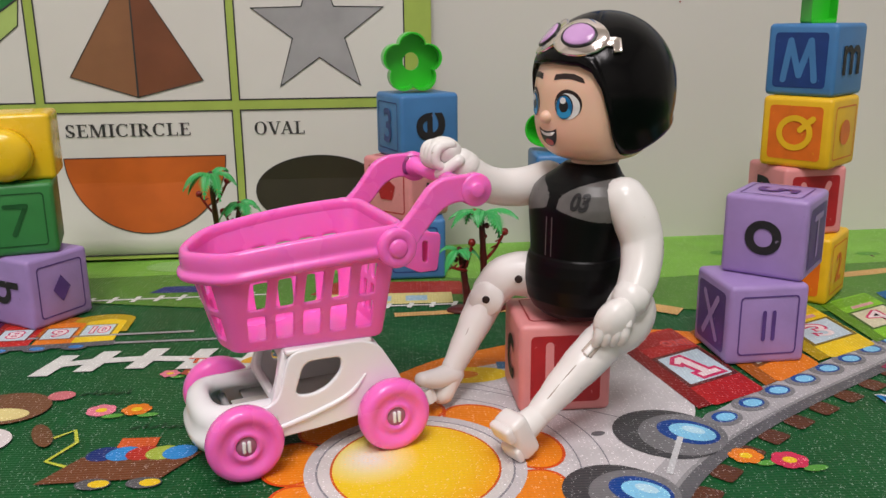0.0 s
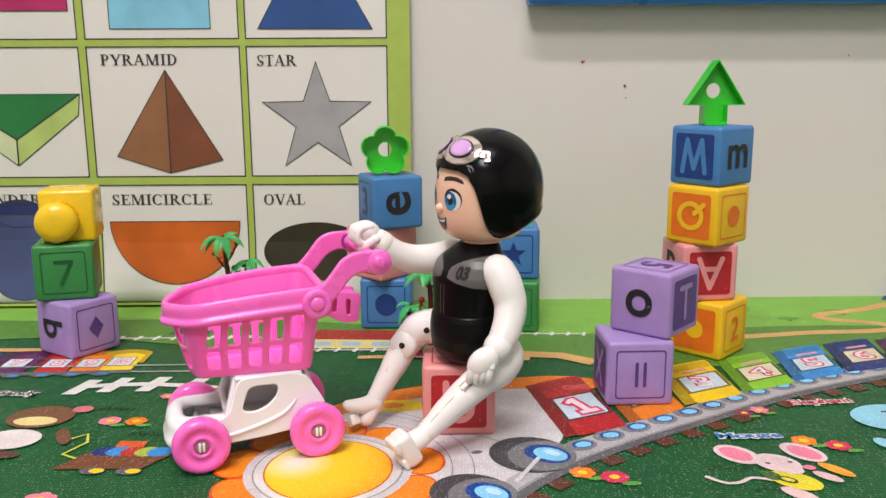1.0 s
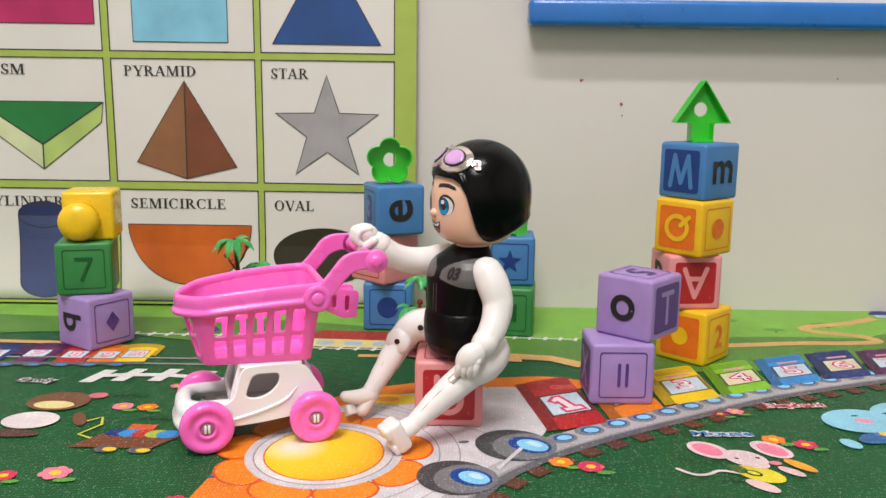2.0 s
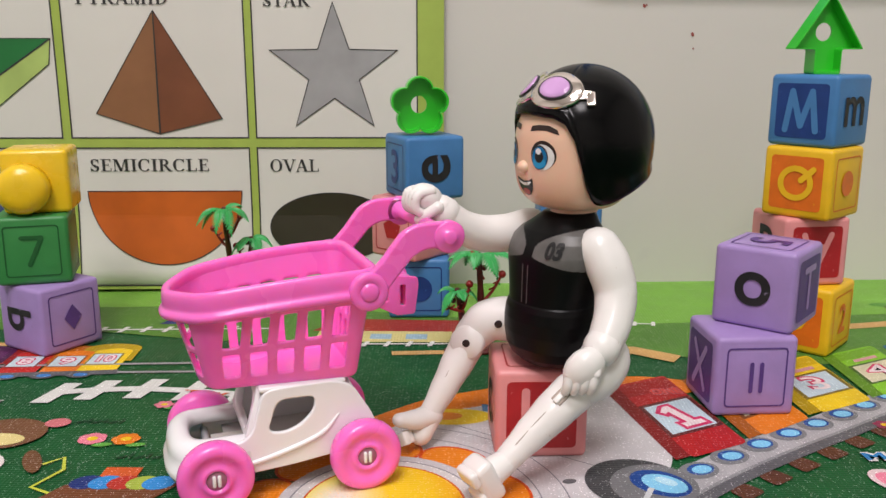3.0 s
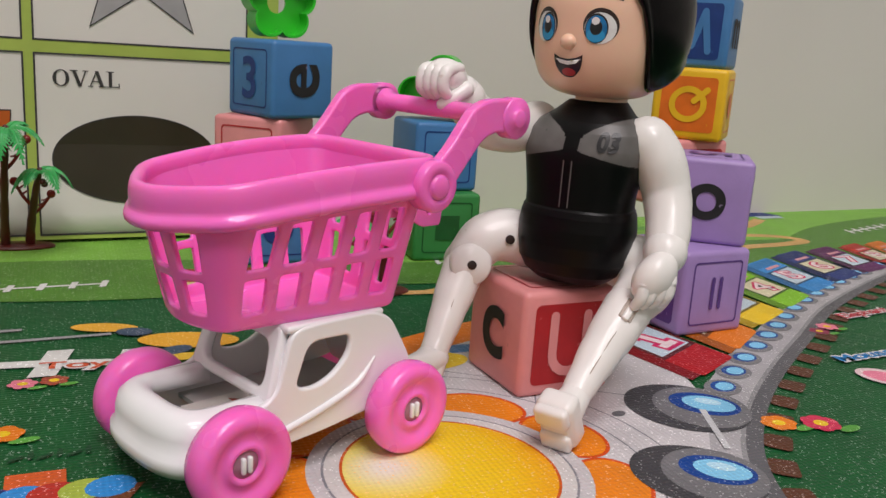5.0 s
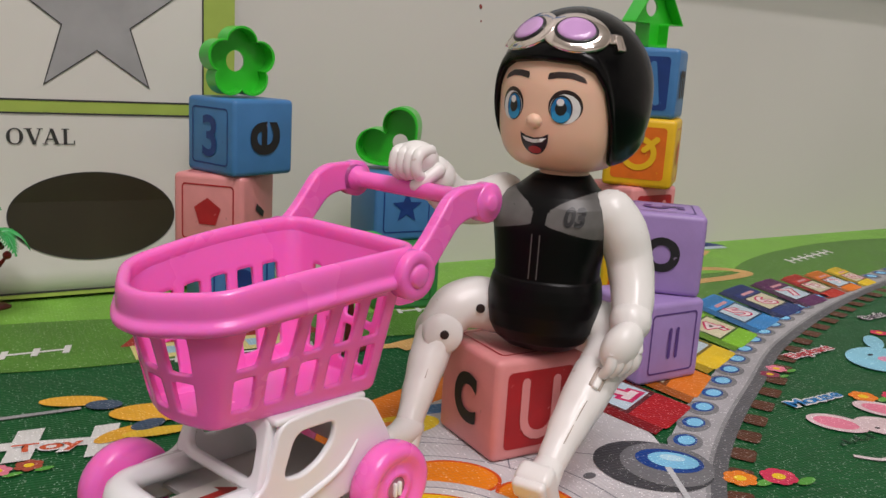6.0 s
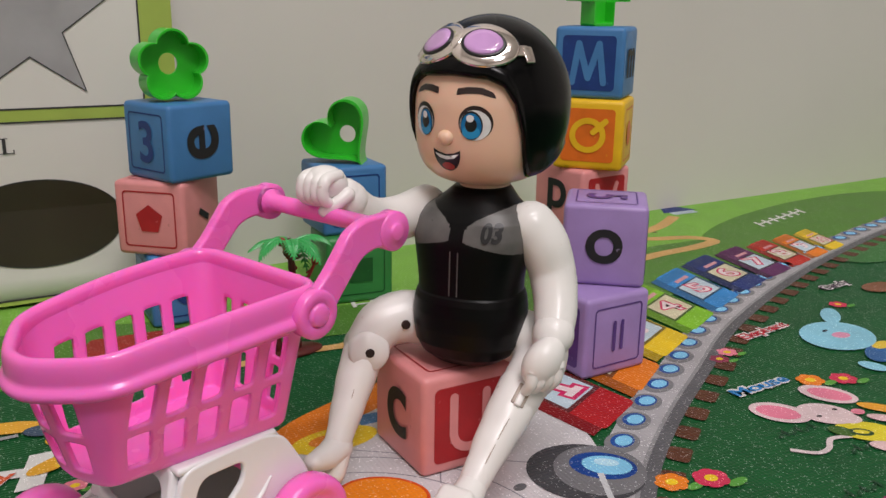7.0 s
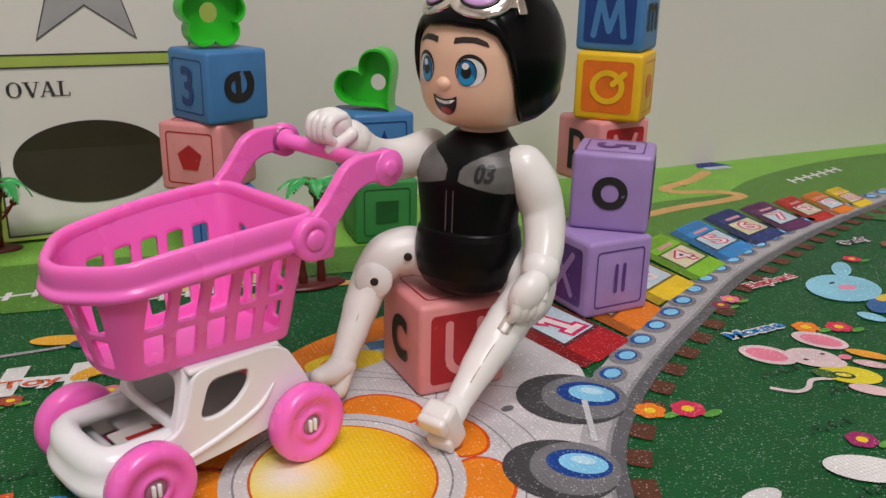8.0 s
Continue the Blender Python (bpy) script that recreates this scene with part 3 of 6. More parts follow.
# the near train: slanted wagons standing on the rail, each with a card
TRAIN = [(0.0709, -0.0055, 0.0330, 0.0178, -0.017, 0.075), (0.1060, 0.0145, 0.0330, 0.0225, -0.012, 0.068), (0.1400, 0.0395, 0.0360, 0.0190, -0.006, 0.060), (0.1775, 0.0600, 0.0345, 0.0180, -0.001, 0.057), (0.2130, 0.0794, 0.0351, 0.0162, 0.004, 0.056), (0.2500, 0.0962, 0.0345, 0.0130, 0.006, 0.057), (0.2865, 0.1095, 0.0310, 0.0100, 0.008, 0.054), (0.3195, 0.1198, 0.0265, 0.0085, 0.010, 0.050), (0.3475, 0.1285, 0.0250, 0.0080, 0.011, 0.046), (0.3740, 0.1365, 0.0235, 0.0075, 0.012, 0.043)]
for i, (bx, by, ax, ay, ux, uy) in enumerate(TRAIN):
    colour, text = WAGONS[i][1:]
    base, across, rise = Vector((bx, by)), Vector((ax, ay)), Vector((ux, uy))
    quad = lambda a0, b0, a1, b1: [tuple(base + across * a + rise * b) for a, b in ((a0, b0), (a1, b0), (a1, b1), (a0, b1))]
    size = rise.length / 0.062
    printed("wagon_side", quad(0.0, 0.02, 0.24, 0.98), tuple(c * 0.5 for c in colour), 13)
    printed("wagon_front", soft_corners(quad(0.20, 0.0, 1.0, 1.0), 0.003), colour, 14)
    printed("wagon_top", quad(0.20, 0.80, 0.98, 0.97), tuple(c * 0.72 for c in colour), 15)
    printed("card_edge", quad(0.20, 0.235, 0.99, 0.665), tuple(0.22 * c + 0.015 for c in colour), 15)
    printed("card", quad(0.26, 0.265, 0.93, 0.635), (0.50, 0.62, 0.70) if i % 2 == 0 else (0.62, 0.58, 0.40), 16)
    if i:
        printed("small_words", quad(0.40, 0.715, 0.84, 0.775), (0.62, 0.30, 0.33), 16)
    mid = base + across * 0.595 + rise * 0.45
    turn = math.atan2(-rise.x, rise.y) + (radians(16) if i == 0 else radians(6))
    if i == 0:
        # a slab-footed one
        m = Matrix.Translation((mid.x, mid.y, 0)) @ Matrix.Rotation(turn, 4, "Z")
        for name, pts, col, lay in (("number_edge", [(-0.40, -0.60), (0.40, -0.60), (0.40, -0.22), (0.22, -0.22), (0.22, 0.60), (-0.10, 0.60), (-0.44, 0.32), (-0.30, 0.04), (-0.22, 0.08), (-0.22, -0.22), (-0.40, -0.22)], (0.60, 0.02, 0.12), 17), ("number", [(-0.30, -0.50), (0.30, -0.50), (0.30, -0.32), (0.11, -0.32), (0.11, 0.50), (-0.06, 0.50), (-0.30, 0.30), (-0.24, 0.19), (-0.11, 0.26), (-0.11, -0.32), (-0.30, -0.32)], (0.82, 0.68, 0.70), 18)):
            printed(name, [tuple((m @ Vector((x * 0.019, y * 0.021, 0))).xy) for x, y in pts], col, lay)
        continue
    for name, bold, col, lay in (("number_edge", 0.0013 * size, (0.60, 0.02, 0.12), 17), ("number", 0.0001 * size, (0.82, 0.68, 0.70), 18)):
        mesh = glyph(text, (0.027 if i == 0 else 0.0225) * size, 0, bold)
        mesh.transform(Matrix.Translation((mid.x, mid.y, 0.00003 * lay)) @ Matrix.Rotation(turn, 4, "Z") @ Matrix.Diagonal((0.85 if len(text) == 2 else 1.25, 1, 1, 1)))
        link_mesh(name, mesh, woven("mat " + name, col), play_mat)
for x, y, colour, text in ((-0.292, 0.098, NAVY, "6"), (-0.264, 0.101, (0.11, 0.012, 0.10), "7"), (-0.238, 0.101, (0.50, 0.02, 0.012), "8"), (-0.217, 0.102, ORANGE, "9"), (-0.199, 0.106, YELLOW, "10")):
    wagon(x, y, 0.06, 0.62, colour, text)
left_track = [(-0.50, 0.040), (-0.38, 0.062), (-0.28, 0.078), (-0.20, 0.086), (-0.185, 0.088)]
printed("track_edge", band(left_track, -0.003, 0.003), GREY, 9)
for i in range(10):
    x = -0.36 + 0.0175 * i
    printed("wheel_tyre", ellipse(x, 0.075 + (x + 0.28) * 0.10, 0.006, 0.0036), GREY, 11)
    printed("wheel_face", ellipse(x + 0.0008, 0.0755 + (x + 0.28) * 0.10, 0.0036, 0.0022), (0.05, 0.20, 0.52), 12)
# the engine: pale body, orange roof, sun-shaped nose with petals
printed("engine_roof", soft_corners([(-0.062, 0.026), (-0.030, 0.056), (0.010, 0.074), (0.075, 0.088), (0.115, 0.076), (0.060, 0.050), (-0.02, 0.018)], 0.012), ORANGE, 6)
printed("engine_body", soft_corners([(-0.088, -0.085), (-0.060, 0.010), (-0.025, 0.040), (0.030, 0.062), (0.062, 0.066), (0.072, 0.002), (0.062, -0.022), (0.032, -0.060), (0.002, -0.115), (-0.05, -0.125)], 0.014), WHITE, 7)
printed("engine_side", soft_corners([(-0.094, -0.13), (-0.088, -0.060), (-0.072, -0.018), (-0.050, -0.012), (-0.045, -0.06), (-0.05, -0.13)], 0.01), ORANGE, 8)
printed("engine_panel", soft_corners([(-0.090, -0.075), (-0.084, -0.055), (-0.066, -0.048), (-0.066, -0.066)], 0.003), (0.05, 0.10, 0.22), 9)
SUN = (-0.0415, -0.042)
for i in range(9):
    a = radians(14 + 40 * i)
    c = (SUN[0] + 0.043 * math.cos(a), SUN[1] + 0.044 * math.sin(a))
    printed("petal_edge", ellipse(*c, 0.0155, 0.0115, math.degrees(a) + 90), (0.62, 0.075, 0.008), 9)
    printed("petal", ellipse(*c, 0.0143, 0.0103, math.degrees(a) + 90), (0.80, 0.235, 0.012), 10)
printed("sun_rim", ellipse(*SUN, 0.0385, 0.0395, 0, 64), (0.58, 0.56, 0.58), 11)
printed("sun_rim_line", ellipse(*SUN, 0.0345, 0.0355, 0, 64), (0.25, 0.25, 0.28), 12)
printed("sun_rim_inner", ellipse(*SUN, 0.0338, 0.0348, 0, 64), (0.66, 0.64, 0.63), 13)
printed("sun_edge", ellipse(*SUN, 0.0296, 0.0312, 0, 64), (0.60, 0.10, 0.008), 14)
sun = printed("sun_face", ellipse(*SUN, 0.0288, 0.0304, 0, 64), (0.83, 0.38, 0.010), 15)
# the sun's print fades from near white through yellow to orange
sun_mat = sun.data.materials[0]
nt = sun_mat.node_tree
geo, away, fade = nt.nodes.new("ShaderNodeNewGeometry"), nt.nodes.new("ShaderNodeVectorMath"), nt.nodes.new("ShaderNodeValToRGB")
away.operation = "DISTANCE"
away.inputs[1].default_value = (SUN[0] - 0.0165, SUN[1] + 0.006, 0)
scale_up = nt.nodes.new("ShaderNodeMath")
scale_up.operation = "MULTIPLY"
scale_up.inputs[1].default_value = 1 / 0.048
nt.links.new(geo.outputs["Position"], away.inputs[0])
nt.links.new(away.outputs["Value"], scale_up.inputs[0])
nt.links.new(scale_up.outputs[0], fade.inputs[0])
fade.color_ramp.elements[0].color, fade.color_ramp.elements[0].position = (0.84, 0.80, 0.68, 1), 0.05
fade.color_ramp.elements[1].color, fade.color_ramp.elements[1].position = (0.82, 0.36, 0.010, 1), 0.98
for at, col in ((0.23, (0.85, 0.74, 0.24, 1)), (0.38, (0.86, 0.62, 0.018, 1)), (0.70, (0.85, 0.54, 0.012, 1))):
    fade.color_ramp.elements.new(at).color = col
target = nt.nodes["Principled BSDF"].inputs["Base Color"].links[0].from_node.inputs["A"]
nt.links.new(fade.outputs[0], target)
# fine seams of the engine drawing
for r0 in (0.054, 0.064):
    printed("seam_line", band(ellipse(SUN[0] + 0.003, SUN[1], r0, r0 * 1.05, 0, 48, -70, 80), -0.00025, 0.00025), (0.22, 0.22, 0.25), 9)
printed("seam_line", band([(-0.02, 0.030), (0.012, 0.008), (0.045, -0.014)], -0.00025, 0.00025), (0.22, 0.22, 0.25), 9)
printed("seam_line", band([(0.012, 0.008), (0.004, -0.008)], -0.00025, 0.00025), (0.22, 0.22, 0.25), 9)
printed("small_mark", ellipse(0.0265, -0.022, 0.0028, 0.0018, 20), (0.12, 0.12, 0.13), 10)
printed("yellow_lamp", ellipse(-0.017, 0.036, 0.017, 0.0085, 4), (0.78, 0.55, 0.02), 10)
printed("lamp_heart", ellipse(-0.020, 0.0365, 0.007, 0.004, 4), (0.72, 0.22, 0.02), 11)
printed("blue_window", rect(-0.004, 0.042, 0.012, 0.050), (0.08, 0.20, 0.40), 10)
# the two big engine wheels with their rods
for x, y, k in ((0.0535, -0.0235, 1.0), (0.0255, -0.0635, 0.92)):
    printed("big_wheel_shade", ellipse(x - 0.0012 * k, y, 0.0205 * k, 0.0192 * k, -38, 48), (0.055, 0.055, 0.06), 14)
    printed("big_wheel_tyre", ellipse(x + 0.0040 * k, y - 0.0012 * k, 0.0160 * k, 0.0168 * k, -38, 48), (0.17, 0.17, 0.18), 15)
    printed("big_wheel_ring", ellipse(x + 0.0066 * k, y + 0.0004, 0.0118 * k, 0.0092 * k, -38), (0.006, 0.05, 0.25), 16)
    printed("big_wheel_face", ellipse(x + 0.0080 * k, y, 0.0088 * k, 0.0064 * k, -38), (0.22, 0.55, 0.80), 17)
    printed("wheel_glint", ellipse(x + 0.0090 * k, y + 0.0016, 0.0045 * k, 0.0026 * k, -38, 20), (0.45, 0.70, 0.85), 18)
printed("wheel_rod", band([(0.056, -0.027), (0.050, -0.040), (0.044, -0.053)], -0.0011, 0.0011), (0.55, 0.56, 0.58), 18)


def flower(x, y, r, colour, heart):
    for i in range(6):
        a = radians(60 * i + 17 * (x + y) * 100)
        printed("flower_petal", ellipse(x + 0.58 * r * math.cos(a), y + 0.5 * r * math.sin(a), r * 0.5, r * 0.42, 60 * i, 14), colour, 10)
    printed("flower_heart", ellipse(x, y, r * 0.38, r * 0.33, 0, 14), heart, 11)
    printed("flower_leaf", ellipse(x + r, y - r * 0.9, r * 0.7, r * 0.3, 10, 12), (0.10, 0.34, 0.05), 9)


PINK, HOT = (0.72, 0.20, 0.28), (0.60, 0.03, 0.09)
for x, y, r, c in ((0.0745, -0.042, 0.0060, ORANGE), (0.0885, -0.046, 0.0066, HOT), (0.2019, -0.0092, 0.0060, HOT), (0.1873, -0.0040, 0.0062, ORANGE), (0.1315, -0.0857, 0.0058, (0.30, 0.02, 0.12)), (-0.166, 0.011, 0.0060, PINK), (-0.152, 0.011, 0.0058, ORANGE), (-0.161, -0.075, 0.0075, PINK), (-0.183, -0.080, 0.006, HOT), (0.1687, 0.0309, 0.0046, (0.28, 0.03, 0.08)), (0.178, 0.0355, 0.0048, PINK), (0.285, 0.06, 0.005, HOT), (-0.148, 0.047, 0.0042, PINK), (-0.139, 0.048, 0.0042, (0.35, 0.07, 0.04)), (-0.105, 0.044, 0.0042, PINK), (-0.096, -0.098, 0.006, HOT)):
    flower(x, y, r, c, YELLOW)
# tufts of drawn grass
for x, y in ((-0.178, 0.028), (-0.148, -0.005), (0.135, -0.035), (0.150, -0.055), (0.255, 0.010), (0.105, -0.11), (0.12, -0.075)):
    for i in range(6):
        printed("grass_tuft", ellipse(x + 0.0035 * i, y + 0.0012 * (i % 2), 0.0026, 0.0008, 35 + 50 * (i % 2), 8), (0.008, 0.055, 0.02), 6)
# plain coloured patches where little drawings stand
blobs = [
    ((0.1500, -0.0205, 0.0118, 0.0085, -50), (0.68, 0.52, 0.54)), ((0.1496, -0.0202, 0.0086, 0.0058, -50), (0.72, 0.20, 0.30)), ((0.1822, -0.0172, 0.0118, 0.0080, -54), (0.68, 0.52, 0.54)), ((0.1826, -0.0176, 0.0088, 0.0054, -54), (0.72, 0.20, 0.30)),
    ((0.1680, -0.0470, 0.0120, 0.0080, -35), (0.68, 0.58, 0.03)), ((0.1590, -0.0425, 0.0050, 0.0038, -60), (0.05, 0.12, 0.02)), ((0.1650, -0.0465, 0.0045, 0.0030, -35), (0.02, 0.06, 0.02)), ((0.1652, -0.0463, 0.0030, 0.0016, -35), (0.68, 0.58, 0.03)),
    ((0.1660, -0.0295, 0.0112, 0.0090, -40), (0.70, 0.54, 0.56)), ((0.1700, -0.0360, 0.0058, 0.0046, -30), (0.72, 0.56, 0.57)), ((0.1722, -0.0285, 0.0012, 0.0009, 0), (0.03, 0.02, 0.02)), ((0.1615, -0.0300, 0.0012, 0.0009, 0), (0.03, 0.02, 0.02)),
    ((0.1655, -0.0600, 0.0085, 0.0042, -45), (0.68, 0.48, 0.48)), ((0.1905, -0.0358, 0.0090, 0.0036, -50), (0.72, 0.33, 0.03)), ((0.1840, -0.0430, 0.0070, 0.0032, -45), (0.68, 0.46, 0.47)), ((0.1790, -0.0340, 0.0030, 0.0024, 0), (0.72, 0.22, 0.30)),
    ((0.2430, 0.0030, 0.0120, 0.0065, 30), (0.03, 0.12, 0.32)), ((0.2260, -0.0060, 0.0066, 0.0046, -70), (0.24, 0.54, 0.68)), ((0.2530, 0.0095, 0.0070, 0.0036, 10), (0.70, 0.50, 0.05)), ((0.2440, 0.0275, 0.0215, 0.0170, 18), (0.24, 0.54, 0.68)),
    ((0.2655, 0.0490, 0.0125, 0.0050, 42), (0.25, 0.55, 0.69)), ((0.2460, 0.0270, 0.0052, 0.0036, 0), (0.66, 0.28, 0.42)), ((0.2435, 0.0345, 0.0022, 0.0010, 15), (0.02, 0.03, 0.05)), ((0.0735, -0.1000, 0.0085, 0.0040, 10), (0.66, 0.66, 0.66)),
    ((0.118, -0.100, 0.014, 0.008, -30), (0.70, 0.69, 0.68)), ((0.335, 0.070, 0.014, 0.008, 0), (0.20, 0.08, 0.04)),
    ((-0.205, 0.015, 0.0175, 0.0150, 0), (0.17, 0.075, 0.035)), ((-0.205, 0.009, 0.0115, 0.0060, 0), (0.68, 0.58, 0.25)), ((-0.206, -0.014, 0.0150, 0.0120, 0), (0.68, 0.62, 0.62)), ((-0.187, 0.026, 0.0055, 0.0045, 0), (0.55, 0.16, 0.18)), ((-0.181, -0.010, 0.0035, 0.0105, 28), (0.16, 0.07, 0.03)), ((-0.208, -0.032, 0.016, 0.005, 0), (0.09, 0.04, 0.03)),
    ((-0.094, 0.077, 0.0180, 0.0085, -12), (0.70, 0.36, 0.03)), ((-0.122, 0.097, 0.0120, 0.0050, -14), (0.72, 0.38, 0.04)), ((-0.112, 0.090, 0.0065, 0.0045, -14), (0.05, 0.08, 0.13)), ((-0.110, 0.062, 0.0100, 0.0040, 28), (0.70, 0.36, 0.03)), ((-0.098, 0.060, 0.012, 0.0035, 0), (0.74, 0.48, 0.04)), ((-0.084, 0.095, 0.0040, 0.0090, 20), (0.70, 0.36, 0.03)), ((-0.100, 0.067, 0.0065, 0.004, 25), (0.05, 0.08, 0.13)),
]
for i, ((x, y, rx, ry, a), colour) in enumerate(blobs):
    printed("colour_patch", ellipse(x, y, rx, ry, a, 28), colour, 9 + 0.28 * i)
printed("drawn_tail", band(glide([(0.1292, -0.0440), (0.1363, -0.0500), (0.1430, -0.0495), (0.1500, -0.0448), (0.1590, -0.0470)], 5), -0.0012, 0.0010), (0.66, 0.56, 0.57), 9)
# a little drawn cart of toys and its string
printed("string", band([(-0.176, -0.012), (-0.170, -0.006), (-0.166, -0.016), (-0.172, -0.030), (-0.160, -0.036)], -0.0008, 0.0008), (0.55, 0.60, 0.06), 9)
printed("toy_cart_side", [(-0.170, -0.046), (-0.128, -0.044), (-0.118, -0.026), (-0.160, -0.028)], (0.16, 0.055, 0.022), 9)
for x, c in ((-0.153, NAVY), (-0.146, SKYBLUE), (-0.139, (0.45, 0.03, 0.02)), (-0.132, (0.35, 0.45, 0.06)), (-0.126, SKYBLUE)):
    printed("toy_cart_load", ellipse(x, -0.026, 0.0062, 0.0052, 20, 16), c, 10)
printed("toy_cart_box", rect(-0.150, -0.024, -0.136, -0.014), (0.60, 0.10, 0.02), 9)
for x in (-0.148, -0.131):
    printed("toy_cart_wheel", ellipse(x - 0.002, -0.047, 0.006, 0.0036), (0.10, 0.10, 0.11), 11)
    printed("toy_cart_hub", ellipse(x, -0.047, 0.0035, 0.0024), YELLOW, 12)


def caption(text, x, y, width, turn, colour, edge=(0.70, 0.68, 0.68)):
    for name, bold, col, lay in (("caption_edge", 0.0010, edge, 17), ("caption", 0.0002, colour, 19)):
        mesh = glyph(text, 0.0085, 0, bold)
        xs = [v.co.x for v in mesh.vertices]
        k = width / (max(xs) - min(xs))
        mesh.transform(Matrix.Translation((x, y, 0.00003 * lay)) @ pose(0, 0, 0, 0, 0, turn) @ Matrix.Diagonal((k, 1.0, 1, 1)))
        link_mesh(name, mesh, woven("mat %s %.2f %.2f" % (name, col[0], col[2]), col), play_mat)


caption("Mouse", 0.162, 0.0008, 0.033, 4, (0.02, 0.20, 0.50))
caption("Elephant", 0.215, 0.048, 0.036, 8, (0.50, 0.03, 0.05))
caption("Candy", 0.312, 0.084, 0.026, 8, (0.06, 0.03, 0.06))
caption("Candy", -0.236, 0.048, 0.026, 0, (0.06, 0.03, 0.06))
caption("Toy", -0.133, 0.060, 0.022, -4, (0.55, 0.09, 0.03))
caption("ONE", 0.083, 0.0665, 0.015, 10, (0.62, 0.06, 0.05), (0.45, 0.10, 0.12))

# ---- alphabet blocks ----
B = 0.0364
FACES = {"front": pose(0, -B / 2, B / 2, 90, 0, 0), "left": pose(-B / 2, 0, B / 2, 90, 0, -90), "right": pose(B / 2, 0, B / 2, 90, 0, 90), "back": pose(0, B / 2, B / 2, 90, 0, 180), "top": pose(0, 0, B)}
PAINT = {
    "pink": ((0.74, 0.29, 0.29), (0.40, 0.015, 0.02)), "purple": ((0.37, 0.25, 0.55), (0.10, 0.045, 0.23)), "yellow": ((0.82, 0.50, 0.012), (0.75, 0.16, 0.01)),
    "blue": ((0.055, 0.20, 0.45), (0.006, 0.040, 0.20)), "green": ((0.035, 0.23, 0.055), (0.008, 0.095, 0.02)),
}
BLACK = mat("block black ink", (0.012, 0.012, 0.014), rough=0.55, wear=(0.25, 0.2, 0.3), wear_at=0.66)


def symbol(kind):
    """The outline of a printed sign, about 1 across."""
    if kind == "circle":
        return ellipse(0, 0, 0.5, 0.5)
    if kind == "diamond":
        return [(0, -0.62), (0.46, 0), (0, 0.62), (-0.46, 0)]
    if kind == "pentagon":
        return ellipse(0, 0, 0.58, 0.58, 90, 5)
    if kind == "rectangle":
        return rect(-0.42, -0.42, 0.42, 0.42)
    if kind == "bar":
        return rect(-0.16, -0.5, 0.16, 0.5)
    if kind == "star":
        return [((0.62 if i % 2 == 0 else 0.26) * math.cos(radians(90 + 36 * i)), (0.62 if i % 2 == 0 else 0.26) * math.sin(radians(90 + 36 * i))) for i in range(10)]


def strokes(sign, w=0.15):
    """Letters drawn with a round brush, about 1 across."""
    lines = {
        "M": [[(-0.42, -0.5), (-0.27, 0.5), (0.0, -0.38), (0.27, 0.5), (0.42, -0.5)]], "X": [[(-0.36, -0.5), (0.36, 0.5)], [(0.36, -0.5), (-0.36, 0.5)]],
        "T": [[(0, -0.5), (0, 0.5)], [(-0.36, 0.5), (0.36, 0.5)]], "A": [[(-0.4, -0.5), (0, 0.5), (0.4, -0.5)], [(-0.24, -0.15), (0.24, -0.15)]],
        "V": [[(-0.4, 0.5), (0, -0.5), (0.4, 0.5)]], "II": [[(-0.18, -0.5), (-0.18, 0.5)], [(0.18, -0.5), (0.18, 0.5)]],
        "7": [[(-0.34, 0.5), (0.34, 0.5), (-0.12, -0.5)]], "U": [[(-0.33, 0.5), (-0.33, -0.18)] + ellipse(0, -0.18, 0.33, 0.32, 0, 9, 180, 360) + [(0.33, 0.5)]],
        "Q": [ellipse(0, 0, 0.42, 0.44, 0, 33, 0, 360) + [(0.42, 0)], [(0.10, -0.16), (0.42, -0.50)]],
    }[sign]
    bm = bmesh.new()
    k = 0
    for line in lines:
        for a, b in zip(line, line[1:]):
            add_mesh(bm, flat(band([a, b], -w / 2, w / 2)), Matrix.Translation((0, 0, 0.0004 * (k % 50))))
            add_mesh(bm, flat(ellipse(*a, w / 2, w / 2, 0, 16)), Matrix.Translation((0, 0, 0.0004 * (k % 50) + 0.0002)))
            k += 1
        add_mesh(bm, flat(ellipse(*line[-1], w / 2, w / 2, 0, 16)), Matrix.Translation((0, 0, 0.0004 * (k % 50) + 0.0001)))
    mesh = bpy.data.meshes.new("strokes")
    bm.to_mesh(mesh)
    bm.free()
    return mesh


